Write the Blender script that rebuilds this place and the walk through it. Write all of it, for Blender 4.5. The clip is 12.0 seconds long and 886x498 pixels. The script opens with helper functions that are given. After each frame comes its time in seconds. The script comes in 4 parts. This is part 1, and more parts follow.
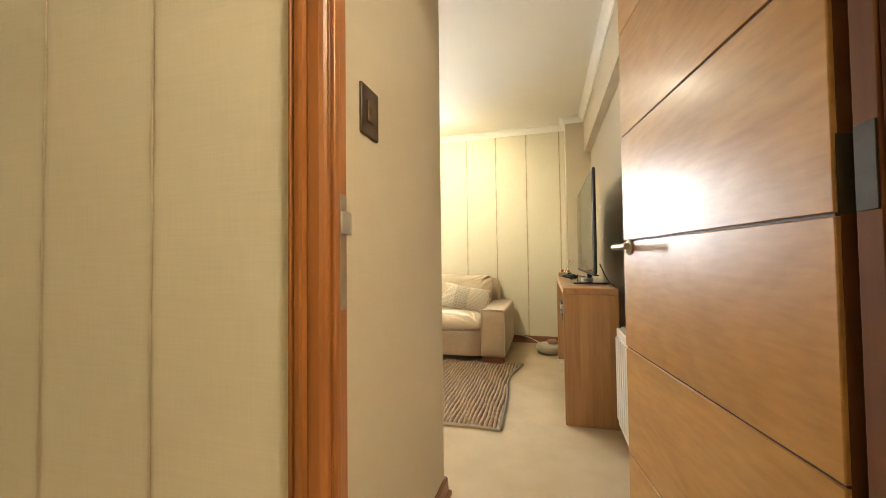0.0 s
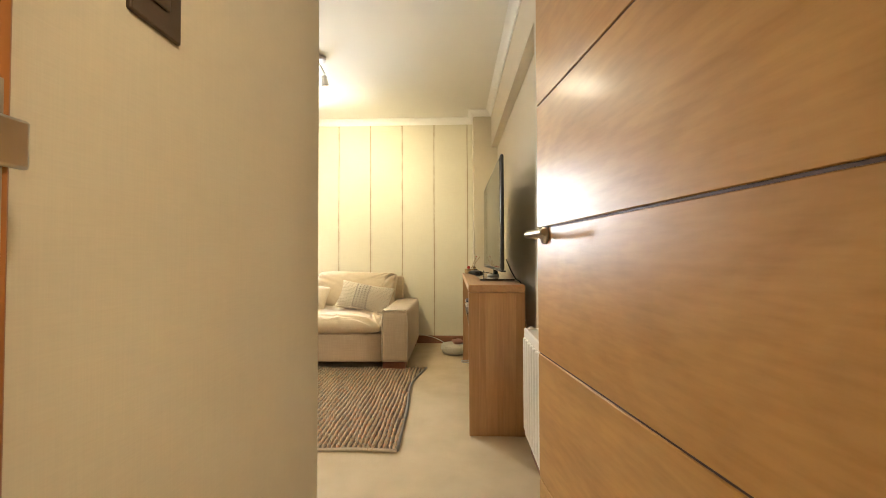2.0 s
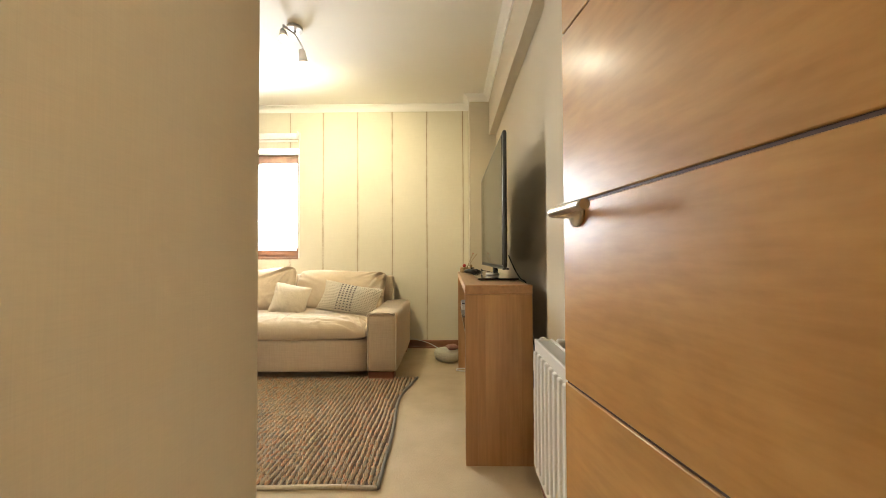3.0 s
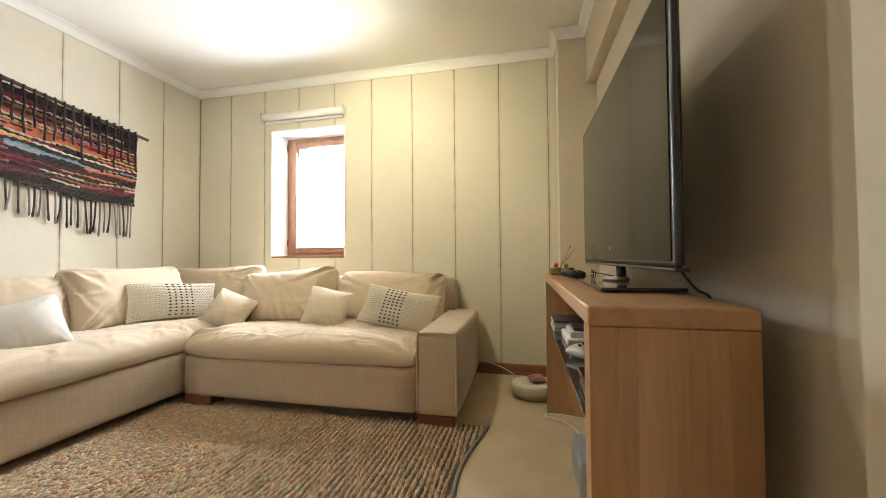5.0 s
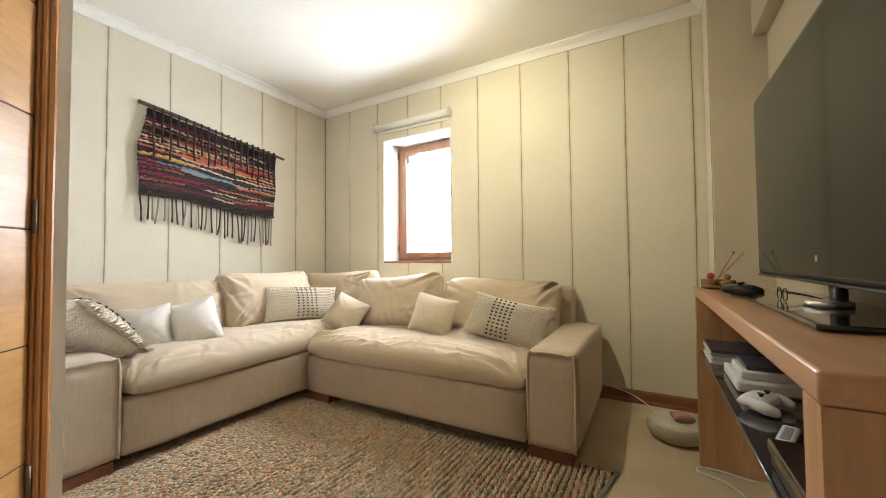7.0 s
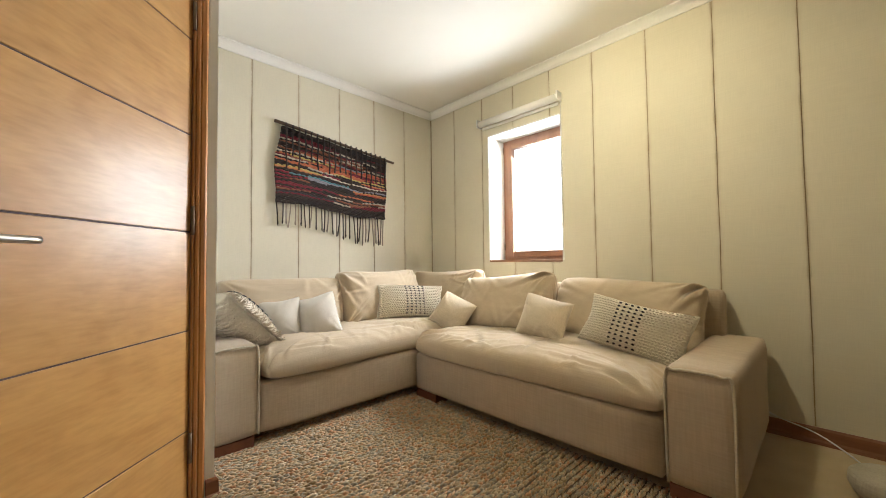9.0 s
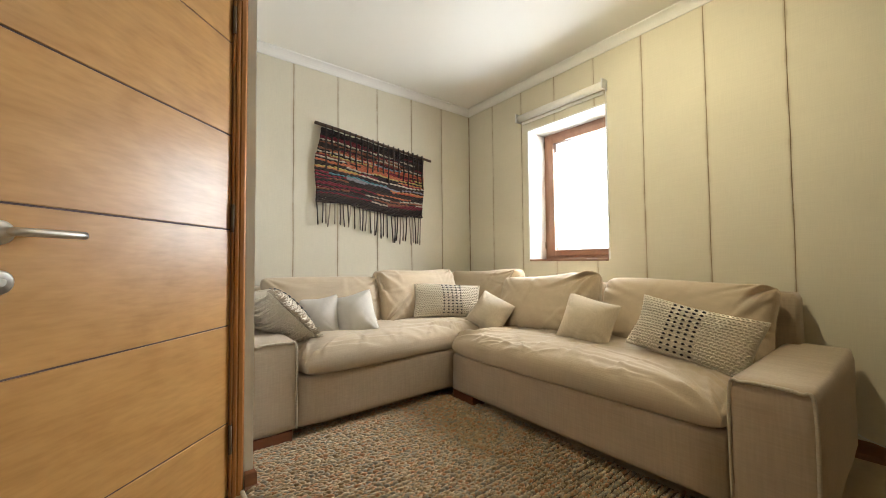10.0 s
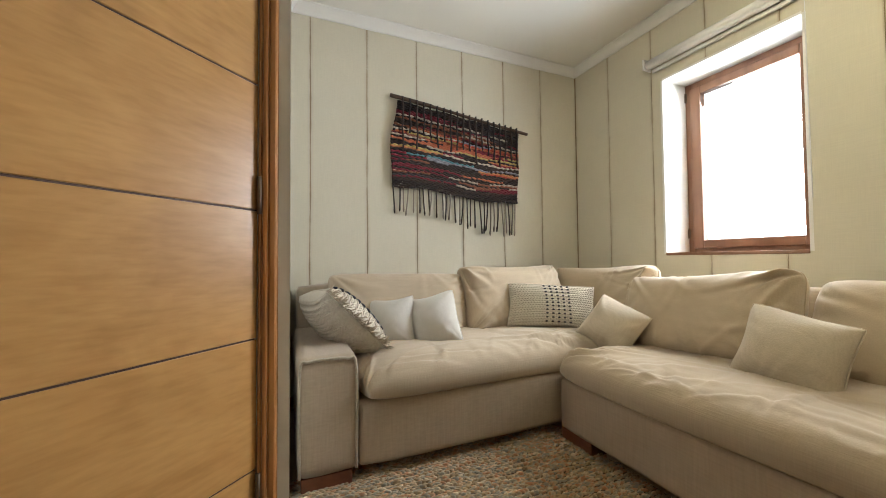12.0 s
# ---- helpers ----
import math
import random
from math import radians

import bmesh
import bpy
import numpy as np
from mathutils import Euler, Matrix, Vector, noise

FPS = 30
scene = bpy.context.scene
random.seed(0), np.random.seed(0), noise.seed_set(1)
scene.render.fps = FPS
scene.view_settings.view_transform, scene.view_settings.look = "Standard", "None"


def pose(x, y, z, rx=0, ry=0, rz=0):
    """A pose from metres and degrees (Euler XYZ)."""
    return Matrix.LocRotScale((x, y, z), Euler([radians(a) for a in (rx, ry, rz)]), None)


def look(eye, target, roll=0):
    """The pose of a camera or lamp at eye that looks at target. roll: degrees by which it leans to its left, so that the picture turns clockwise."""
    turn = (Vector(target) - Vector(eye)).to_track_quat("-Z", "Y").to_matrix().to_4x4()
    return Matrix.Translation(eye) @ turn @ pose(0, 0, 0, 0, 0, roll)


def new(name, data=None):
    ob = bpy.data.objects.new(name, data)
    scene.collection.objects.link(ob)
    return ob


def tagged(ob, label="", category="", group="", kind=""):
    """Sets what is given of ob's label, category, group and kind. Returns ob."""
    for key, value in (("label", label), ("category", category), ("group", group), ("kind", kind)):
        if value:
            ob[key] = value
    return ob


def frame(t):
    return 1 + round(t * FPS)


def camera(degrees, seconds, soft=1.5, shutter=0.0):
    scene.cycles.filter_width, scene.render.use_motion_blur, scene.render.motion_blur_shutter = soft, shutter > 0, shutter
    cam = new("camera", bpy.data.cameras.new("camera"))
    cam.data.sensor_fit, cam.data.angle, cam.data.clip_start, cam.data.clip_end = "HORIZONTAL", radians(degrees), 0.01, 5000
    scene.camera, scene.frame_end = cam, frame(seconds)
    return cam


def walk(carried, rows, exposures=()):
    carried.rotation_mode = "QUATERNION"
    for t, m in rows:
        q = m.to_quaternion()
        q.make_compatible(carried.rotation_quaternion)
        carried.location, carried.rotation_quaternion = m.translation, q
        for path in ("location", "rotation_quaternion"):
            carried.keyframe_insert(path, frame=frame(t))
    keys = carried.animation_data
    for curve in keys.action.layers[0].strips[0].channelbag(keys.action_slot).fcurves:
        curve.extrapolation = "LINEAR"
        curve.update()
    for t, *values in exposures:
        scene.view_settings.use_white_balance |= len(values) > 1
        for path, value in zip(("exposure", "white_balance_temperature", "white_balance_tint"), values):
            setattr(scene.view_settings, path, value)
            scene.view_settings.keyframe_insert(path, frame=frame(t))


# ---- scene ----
cam = camera(100.9, 12.0, soft=0.9)
PATH = [
    (0, (0.037, 0.274, 0.974), (-0.508, 2.197, 1.029), -0.7),
    (0.5, (0.020, 0.315, 0.969), (-0.272, 2.293, 1.018), -0.4),
    (1, (0.016, 0.374, 0.957), (-0.141, 2.367, 1.005), -0.3),
    (1.5, (0.023, 0.461, 0.948), (-0.075, 2.458, 0.998), -0.3),
    (2, (0.050, 0.584, 0.946), (-0.013, 2.582, 0.989), -0.2),
    (2.5, (0.054, 0.721, 0.936), (0.015, 2.720, 0.979), -0.2),
    (2.7, (0.056, 0.787, 0.932), (0.022, 2.786, 0.974), -0.2),
    (4.3, (0.057, 1.511, 0.884), (-0.150, 3.499, 0.934), -0.4),
    (4.5, (0.037, 1.593, 0.884), (-0.233, 3.574, 0.933), -0.4),
    (5, (-0.002, 1.757, 0.894), (-0.429, 3.710, 0.943), -0.4),
    (5.5, (-0.008, 1.846, 0.906), (-0.592, 3.758, 0.957), -0.5),
    (6, (-0.018, 1.885, 0.917), (-0.731, 3.752, 0.976), -0.5),
    (6.5, (-0.022, 1.917, 0.923), (-0.873, 3.726, 0.984), -0.5),
    (7, (-0.041, 1.948, 0.928), (-1.033, 3.684, 0.988), -0.5),
    (7.5, (-0.072, 1.966, 0.926), (-1.203, 3.615, 0.991), -0.5),
    (9.5, (-0.128, 2.074, 0.909), (-1.647, 3.374, 0.978), -0.6),
    (10, (-0.146, 2.104, 0.904), (-1.732, 3.32, 0.975), -0.5),
    (10.5, (-0.196, 2.153, 0.905), (-1.843, 3.285, 0.973), -0.6),
    (11, (-0.302, 2.225, 0.92), (-2.001, 3.279, 0.985), -0.6),
    (11.5, (-0.452, 2.326, 0.912), (-2.211, 3.276, 0.966), -0.6),
    (12, (-0.597, 2.402, 0.889), (-2.44, 3.178, 0.947), -0.5),
]
EXPOSURES = [(0.0, 0.86, 6450, 7), (2.5, 0.74, 6400, 7), (4.5, 0.35, 6000, 8), (6.5, 0.17, 5800, 8), (9.5, -0.20, 6150, 7), (12.0, -0.53, 5900, 6)]
walk(cam, [(t, look(eye, target, roll)) for t, eye, target, roll in PATH], EXPOSURES)
WINDOW_W, SPOT_W, HALL_W = 76.0, 26.0, 41.0

# ---- world and light ----
world = bpy.data.worlds.new("sky")
scene.world = world
world.use_nodes = True
wn = world.node_tree.nodes
sky = wn.new("ShaderNodeTexSky")
sky.sky_type, sky.sun_disc, sky.sun_elevation, sky.sun_rotation = "NISHITA", False, radians(40), radians(150)
world.node_tree.links.new(sky.outputs[0], wn["Background"].inputs[0])
wn["Background"].inputs[1].default_value = 0.1


def lamp(name, kind, at, energy, colour, **more):
    data = bpy.data.lights.new(name, kind)
    data.energy, data.color = energy, colour
    ob = new(name, data)
    ob.matrix_world = at
    for key, value in more.items():
        if key == "size":
            data.size = value
        elif key == "size_y":
            data.shape, data.size_y = "RECTANGLE", value
        elif key == "radius":
            data.shadow_soft_size = value
        elif key == "cone":
            data.spot_size, data.spot_blend = radians(value), 1.0
    return ob


WARM = (1.0, 0.86, 0.64)
lamp("window_daylight", "AREA", look((-1.855, 5.10, 1.5), (-1.40, 3.0, 0.50)), WINDOW_W, (0.95, 0.965, 1.0), size=0.62, size_y=1.05)

# ---- materials ----


def mat(name, colour, rough=0.6, second=None, scale=(8, 8, 8), fine=120.0, bump=0.1, metal=0.0, coat=0.0, dist=0.004, spread=0.5, detail=5.0, warp=0.0, emit=0.0, random_part=0.0):
    """Principled surface with two scales of variation: broad stains or grain, and a fine relief."""
    m = bpy.data.materials.new(name)
    m.use_nodes = True
    t = m.node_tree
    b = t.nodes["Principled BSDF"]
    b.inputs["Roughness"].default_value, b.inputs["Metallic"].default_value = rough, metal
    b.inputs["Coat Weight"].default_value, b.inputs["Coat Roughness"].default_value = coat, 0.12
    co = t.nodes.new("ShaderNodeTexCoord")
    mp = t.nodes.new("ShaderNodeMapping")
    mp.inputs["Scale"].default_value = scale
    t.links.new(co.outputs["Object"], mp.inputs["Vector"])
    if random_part:
        info = t.nodes.new("ShaderNodeObjectInfo")
        mul = t.nodes.new("ShaderNodeMath")
        mul.operation = "MULTIPLY"
        mul.inputs[1].default_value = random_part
        t.links.new(info.outputs["Random"], mul.inputs[0])
        com = t.nodes.new("ShaderNodeCombineXYZ")
        for k in range(3):
            t.links.new(mul.outputs[0], com.inputs[k])
        t.links.new(com.outputs[0], mp.inputs["Location"])
    n = t.nodes.new("ShaderNodeTexNoise")
    n.inputs["Scale"].default_value, n.inputs["Detail"].default_value, n.inputs["Distortion"].default_value = 1.0, detail, warp
    t.links.new(mp.outputs[0], n.inputs["Vector"])
    ramp = t.nodes.new("ShaderNodeValToRGB")
    ramp.color_ramp.elements[0].position, ramp.color_ramp.elements[1].position = 0.5 - spread / 2, 0.5 + spread / 2
    ramp.color_ramp.elements[0].color = (*colour, 1)
    ramp.color_ramp.elements[1].color = (*(second or [c * 0.88 for c in colour]), 1)
    t.links.new(n.outputs[0], ramp.inputs[0])
    t.links.new(ramp.outputs[0], b.inputs["Base Color"])
    f = t.nodes.new("ShaderNodeTexNoise")
    f.inputs["Scale"].default_value, f.inputs["Detail"].default_value = fine, 3.0
    t.links.new(co.outputs["Object"], f.inputs["Vector"])
    bp = t.nodes.new("ShaderNodeBump")
    bp.inputs["Strength"].default_value, bp.inputs["Distance"].default_value = bump, dist
    t.links.new(f.outputs[0], bp.inputs["Height"])
    t.links.new(bp.outputs[0], b.inputs["Normal"])
    if emit:
        b.inputs["Emission Color"].default_value = (*colour, 1)
        b.inputs["Emission Strength"].default_value = emit
    return m


def islands(name, palette, rough=0.9, fine=200.0, whole=False):
    """Yarn or straw: each separate piece takes one colour of the palette by chance."""
    m = mat(name, palette[0], rough, fine=fine, bump=0.4)
    t = m.node_tree
    g = t.nodes.new("ShaderNodeObjectInfo" if whole else "ShaderNodeNewGeometry")
    r = t.nodes.new("ShaderNodeValToRGB")
    r.color_ramp.interpolation = "CONSTANT"
    while len(r.color_ramp.elements) < len(palette):
        r.color_ramp.elements.new(0.5)
    for k, c in enumerate(palette):
        r.color_ramp.elements[k].position = k / len(palette)
        r.color_ramp.elements[k].color = (*c, 1)
    t.links.new(g.outputs["Random" if whole else "Random Per Island"], r.inputs[0])
    t.links.new(r.outputs[0], t.nodes["Principled BSDF"].inputs["Base Color"])
    return m


def cloth(name, a, b, thread=900.0, bump=0.25, broad=6.0, slub=0.35):
    """Woven cloth: long slubs along both threads over broad soft stains."""
    m = mat(name, a, 0.95, b, (broad, broad, broad), 60, bump, spread=0.7, dist=0.002)
    t = m.node_tree
    p = t.nodes["Principled BSDF"]
    p.inputs["Sheen Weight"].default_value = 0.15
    co = [n for n in t.nodes if n.type == "TEX_COORD"][0]
    total = None
    for s in ((thread / 3, thread / 3, 9), (9, 30, thread / 3)):
        mp = t.nodes.new("ShaderNodeMapping")
        mp.inputs["Scale"].default_value = s
        n = t.nodes.new("ShaderNodeTexNoise")
        n.inputs["Scale"].default_value, n.inputs["Detail"].default_value = 1.0, 2.0
        t.links.new(co.outputs["Object"], mp.inputs[0])
        t.links.new(mp.outputs[0], n.inputs["Vector"])
        if total is None:
            total = n.outputs[0]
        else:
            add = t.nodes.new("ShaderNodeMath")
            add.operation = "ADD"
            t.links.new(total, add.inputs[0])
            t.links.new(n.outputs[0], add.inputs[1])
            total = add.outputs[0]
    bp = [n for n in t.nodes if n.type == "BUMP"][0]
    t.links.new(total, bp.inputs["Height"])
    ramp = [n for n in t.nodes if n.type == "VALTORGB"][0]
    mix = t.nodes.new("ShaderNodeMix")
    mix.data_type, mix.blend_type = "RGBA", "MULTIPLY"
    rr = t.nodes.new("ShaderNodeValToRGB")
    rr.color_ramp.elements[0].position, rr.color_ramp.elements[1].position = 0.25, 0.75
    rr.color_ramp.elements[0].color, rr.color_ramp.elements[1].color = (1 - slub, 1 - slub, 1 - slub, 1), (1, 1, 1, 1)
    half = t.nodes.new("ShaderNodeMath")
    half.operation = "MULTIPLY"
    half.inputs[1].default_value = 0.5
    t.links.new(total, half.inputs[0])
    t.links.new(half.outputs[0], rr.inputs[0])
    mix.inputs["Factor"].default_value = 1.0
    t.links.new(ramp.outputs[0], mix.inputs["A"])
    t.links.new(rr.outputs[0], mix.inputs["B"])
    t.links.new(mix.outputs["Result"], p.inputs["Base Color"])
    return m


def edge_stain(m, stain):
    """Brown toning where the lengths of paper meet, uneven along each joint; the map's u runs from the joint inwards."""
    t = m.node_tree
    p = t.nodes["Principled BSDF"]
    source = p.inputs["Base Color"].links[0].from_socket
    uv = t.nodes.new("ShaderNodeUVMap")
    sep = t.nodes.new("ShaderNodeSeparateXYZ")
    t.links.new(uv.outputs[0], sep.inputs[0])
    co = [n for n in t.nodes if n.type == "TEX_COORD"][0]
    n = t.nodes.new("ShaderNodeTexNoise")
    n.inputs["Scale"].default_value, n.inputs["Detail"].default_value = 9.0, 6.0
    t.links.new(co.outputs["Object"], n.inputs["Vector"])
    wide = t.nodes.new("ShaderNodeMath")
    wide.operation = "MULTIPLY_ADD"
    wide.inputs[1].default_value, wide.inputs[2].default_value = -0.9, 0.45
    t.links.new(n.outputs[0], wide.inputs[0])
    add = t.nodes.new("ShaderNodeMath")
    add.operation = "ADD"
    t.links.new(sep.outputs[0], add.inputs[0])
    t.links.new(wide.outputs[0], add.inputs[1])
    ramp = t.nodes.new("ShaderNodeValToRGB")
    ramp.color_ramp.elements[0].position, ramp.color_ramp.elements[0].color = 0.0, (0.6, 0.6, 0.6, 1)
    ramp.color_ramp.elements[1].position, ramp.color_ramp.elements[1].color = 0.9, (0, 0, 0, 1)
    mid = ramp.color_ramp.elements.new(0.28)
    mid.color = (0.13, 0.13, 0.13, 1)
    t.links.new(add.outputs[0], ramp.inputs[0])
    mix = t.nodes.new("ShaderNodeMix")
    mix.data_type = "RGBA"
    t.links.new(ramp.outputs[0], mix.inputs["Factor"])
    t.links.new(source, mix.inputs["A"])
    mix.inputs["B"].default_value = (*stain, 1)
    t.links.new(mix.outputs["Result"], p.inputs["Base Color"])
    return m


def grain(m, scale, depth, coat_rough=0.12, specular=0.5, tone=0.0):
    """Fine dark pores drawn out along the wood, over the broad figure."""
    t = m.node_tree
    p = t.nodes["Principled BSDF"]
    source = p.inputs["Base Color"].links[0].from_socket
    place = [n for n in t.nodes if n.type == "MAPPING"][0]
    mp = t.nodes.new("ShaderNodeMapping")
    mp.inputs["Scale"].default_value = scale
    co = [n for n in t.nodes if n.type == "TEX_COORD"][0]
    t.links.new(co.outputs["Object"], mp.inputs["Vector"])
    if place.inputs["Location"].links:
        t.links.new(place.inputs["Location"].links[0].from_socket, mp.inputs["Location"])
    n = t.nodes.new("ShaderNodeTexNoise")
    n.inputs["Scale"].default_value, n.inputs["Detail"].default_value = 1.0, 4.0
    t.links.new(mp.outputs[0], n.inputs["Vector"])
    ramp = t.nodes.new("ShaderNodeValToRGB")
    ramp.color_ramp.elements[0].position, ramp.color_ramp.elements[1].position = 0.3, 0.62
    ramp.color_ramp.elements[0].color, ramp.color_ramp.elements[1].color = (1 - depth, 1 - depth * 1.15, 1 - depth * 1.4, 1), (1, 1, 1, 1)
    t.links.new(n.outputs[0], ramp.inputs[0])
    mix = t.nodes.new("ShaderNodeMix")
    mix.data_type, mix.blend_type = "RGBA", "MULTIPLY"
    mix.inputs["Factor"].default_value = 1.0
    t.links.new(source, mix.inputs["A"])
    t.links.new(ramp.outputs[0], mix.inputs["B"])
    t.links.new(mix.outputs["Result"], p.inputs["Base Color"])
    if tone:
        info = t.nodes.new("ShaderNodeObjectInfo")
        shade = t.nodes.new("ShaderNodeValToRGB")
        shade.color_ramp.elements[0].color, shade.color_ramp.elements[1].color = (1 - tone, 1 - tone * 1.2, 1 - tone * 1.5, 1), (1, 1, 1, 1)
        t.links.new(info.outputs["Random"], shade.inputs[0])
        each = t.nodes.new("ShaderNodeMix")
        each.data_type, each.blend_type = "RGBA", "MULTIPLY"
        each.inputs["Factor"].default_value = 1.0
        t.links.new(mix.outputs["Result"], each.inputs["A"])
        t.links.new(shade.outputs[0], each.inputs["B"])
        t.links.new(each.outputs["Result"], p.inputs["Base Color"])
    p.inputs["Coat Roughness"].default_value = coat_rough
    p.inputs["Specular IOR Level"].default_value = specular
    return m


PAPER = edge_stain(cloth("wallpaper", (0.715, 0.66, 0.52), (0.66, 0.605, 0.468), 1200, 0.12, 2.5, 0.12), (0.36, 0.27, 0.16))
SEAM = mat("seam_brown", (0.19, 0.13, 0.07), 0.9, (0.33, 0.24, 0.14), (30, 30, 6))
TAUPE = cloth("taupe_wall", (0.60, 0.53, 0.40), (0.55, 0.48, 0.355), 1200, 0.12, 2.0, 0.08)
WHITE = mat("white_paint", (0.80, 0.78, 0.73), 0.55, (0.77, 0.745, 0.69), (3, 3, 3), 90, 0.05)
CEIL = mat("ceiling_paint", (0.79, 0.76, 0.68), 0.75, (0.76, 0.73, 0.65), (1.5, 1.5, 1.5), 150, 0.06)
CARPET = mat("carpet", (0.60, 0.48, 0.315), 1.0, (0.51, 0.40, 0.25), (5, 5, 5), 420, 0.7, dist=0.006, spread=0.4)
OAK = grain(mat("cabinet_wood", (0.66, 0.405, 0.20), 0.42, (0.44, 0.235, 0.10), (5, 5, 0.55), 160, 0.05, coat=0.15, warp=1.4, spread=0.5, random_part=40.0), (90, 90, 5), 0.14, tone=0.24)
OAKTOP = grain(mat("cabinet_top_wood", (0.56, 0.335, 0.175), 0.36, (0.37, 0.185, 0.085), (6, 0.7, 6), 160, 0.04, coat=0.05, warp=1.2, spread=0.45, random_part=40.0), (90, 5, 90), 0.14)
DOOR = grain(mat("door_veneer", (0.53, 0.295, 0.098), 0.38, (0.415, 0.213, 0.064), (2.2, 6, 4.2), 140, 0.02, coat=0.14, warp=2.6, spread=0.5, detail=6.0, random_part=60.0), (13, 40, 75), 0.13, 0.2, 0.3)
GROOVE = mat("door_groove", (0.075, 0.035, 0.022), 0.6)
CASING = mat("casing_wood", (0.37, 0.145, 0.04), 0.32, (0.25, 0.085, 0.022), (26, 26, 1.6), 140, 0.04, coat=0.1, warp=0.8)
HONEY = mat("honey_casing_wood", (0.47, 0.215, 0.065), 0.34, (0.36, 0.15, 0.042), (26, 26, 1.6), 140, 0.04, coat=0.2, warp=0.8)
SKIRT = mat("skirting_wood", (0.26, 0.105, 0.045), 0.4, (0.17, 0.06, 0.025), (5, 5, 24), 140, 0.05, coat=0.3)
# casing timber coloured near black to stand for shade on the right lining
SHADEWOOD = mat("shaded_lining_wood", (0.075, 0.027, 0.009), 0.9, (0.045, 0.016, 0.005), (26, 26, 1.6), 140, 0.05)
SHADEWOOD.node_tree.nodes["Principled BSDF"].inputs["Specular IOR Level"].default_value = 0.05
# door timber with shade mixed into its colour, for right jamb and hinge edge
UMBER = mat("umber_shaded_wood", (0.15, 0.058, 0.02), 0.7, (0.095, 0.036, 0.013), (26, 26, 1.6), 140, 0.05)
HINGE = mat("dull_hinge_metal", (0.062, 0.05, 0.032), 0.6, (0.045, 0.036, 0.024), (40, 40, 40), 200, 0.05)
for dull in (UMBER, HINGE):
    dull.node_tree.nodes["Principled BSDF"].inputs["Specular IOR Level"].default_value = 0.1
FRAMEWOOD = mat("window_wood", (0.27, 0.135, 0.07), 0.45, (0.19, 0.09, 0.045), (24, 24, 3), 140, 0.06)
FOOT = mat("sofa_foot_wood", (0.22, 0.075, 0.03), 0.45, (0.14, 0.045, 0.02), (6, 20, 20), 140, 0.05)
LINEN = cloth("sofa_linen", (0.54, 0.43, 0.302), (0.475, 0.374, 0.258), 420, 0.3, 4.0, 0.2)
LINEN_C = cloth("cushion_linen", (0.575, 0.465, 0.325), (0.505, 0.40, 0.272), 700, 0.25, 6.0, 0.16)
PIPING = cloth("piping_linen", (0.62, 0.54, 0.40), (0.56, 0.48, 0.35), 600, 0.2)
CREAM = cloth("cream_cotton", (0.63, 0.535, 0.395), (0.57, 0.475, 0.345), 700, 0.35, 8.0, 0.2)
WHITECLOTH = cloth("white_cotton", (0.69, 0.645, 0.575), (0.63, 0.585, 0.51), 900, 0.3, 8.0, 0.12)
KNIT = mat("cream_knit", (0.70, 0.635, 0.515), 1.0, (0.61, 0.54, 0.42), (90, 90, 90), 110, 0.9, dist=0.006, spread=0.5)
STITCH = mat("dark_stitch", (0.022, 0.022, 0.032), 0.95, (0.04, 0.037, 0.045), (60, 60, 60))
STEEL = mat("brushed_steel", (0.62, 0.60, 0.57), 0.28, (0.52, 0.50, 0.47), (60, 60, 6), 300, 0.03, metal=1.0)
BRONZE = mat("hinge_bronze", (0.23, 0.17, 0.115), 0.55, (0.15, 0.11, 0.075), (60, 60, 60), metal=1.0)
STRIKE = mat("strike_steel", (0.45, 0.41, 0.36), 0.45, (0.36, 0.32, 0.27), (30, 30, 30), metal=0.8)
BLACK = mat("black_plastic", (0.014, 0.013, 0.013), 0.32, (0.02, 0.019, 0.018), (30, 30, 30), 200, 0.03)
SCREEN = mat("screen_glass", (0.006, 0.005, 0.004), 0.07, (0.008, 0.007, 0.006), (2, 2, 2), 10, 0.0)
SCREEN.node_tree.nodes["Principled BSDF"].inputs["Specular IOR Level"].default_value = 0.13
GLOSSBLACK = mat("black_glass", (0.012, 0.012, 0.012), 0.05, (0.016, 0.016, 0.016), (4, 4, 4), 10, 0.0, coat=0.8)
DARKGLASS = mat("smoked_glass", (0.03, 0.03, 0.032), 0.06, (0.04, 0.04, 0.04), (4, 4, 4), 10, 0.0, coat=0.6)
RADIATOR = mat("radiator_enamel", (0.80, 0.79, 0.76), 0.3, (0.77, 0.755, 0.72), (5, 5, 5), 60, 0.02, coat=0.3)
SWITCH = mat("switch_bronze", (0.10, 0.065, 0.04), 0.35, (0.075, 0.05, 0.032), (30, 30, 30), 200, 0.04, metal=0.5)
PLASTIC = mat("white_plastic", (0.72, 0.71, 0.69), 0.35, (0.68, 0.67, 0.64), (20, 20, 20), 200, 0.03)
GREYP = mat("grey_plastic", (0.30, 0.31, 0.32), 0.4, (0.25, 0.26, 0.27), (20, 20, 20))
PET = cloth("felt_bowl", (0.60, 0.55, 0.44), (0.53, 0.48, 0.38), 500, 0.3)
PINK = cloth("pink_cloth", (0.52, 0.27, 0.20), (0.43, 0.21, 0.16), 500, 0.3)
STRAW = mat("straw", (0.40, 0.27, 0.13), 0.9, (0.24, 0.15, 0.07), (200, 200, 60), 300, 0.6)
RED = mat("red_bead", (0.50, 0.035, 0.02), 0.4, (0.40, 0.03, 0.02), (30, 30, 30))
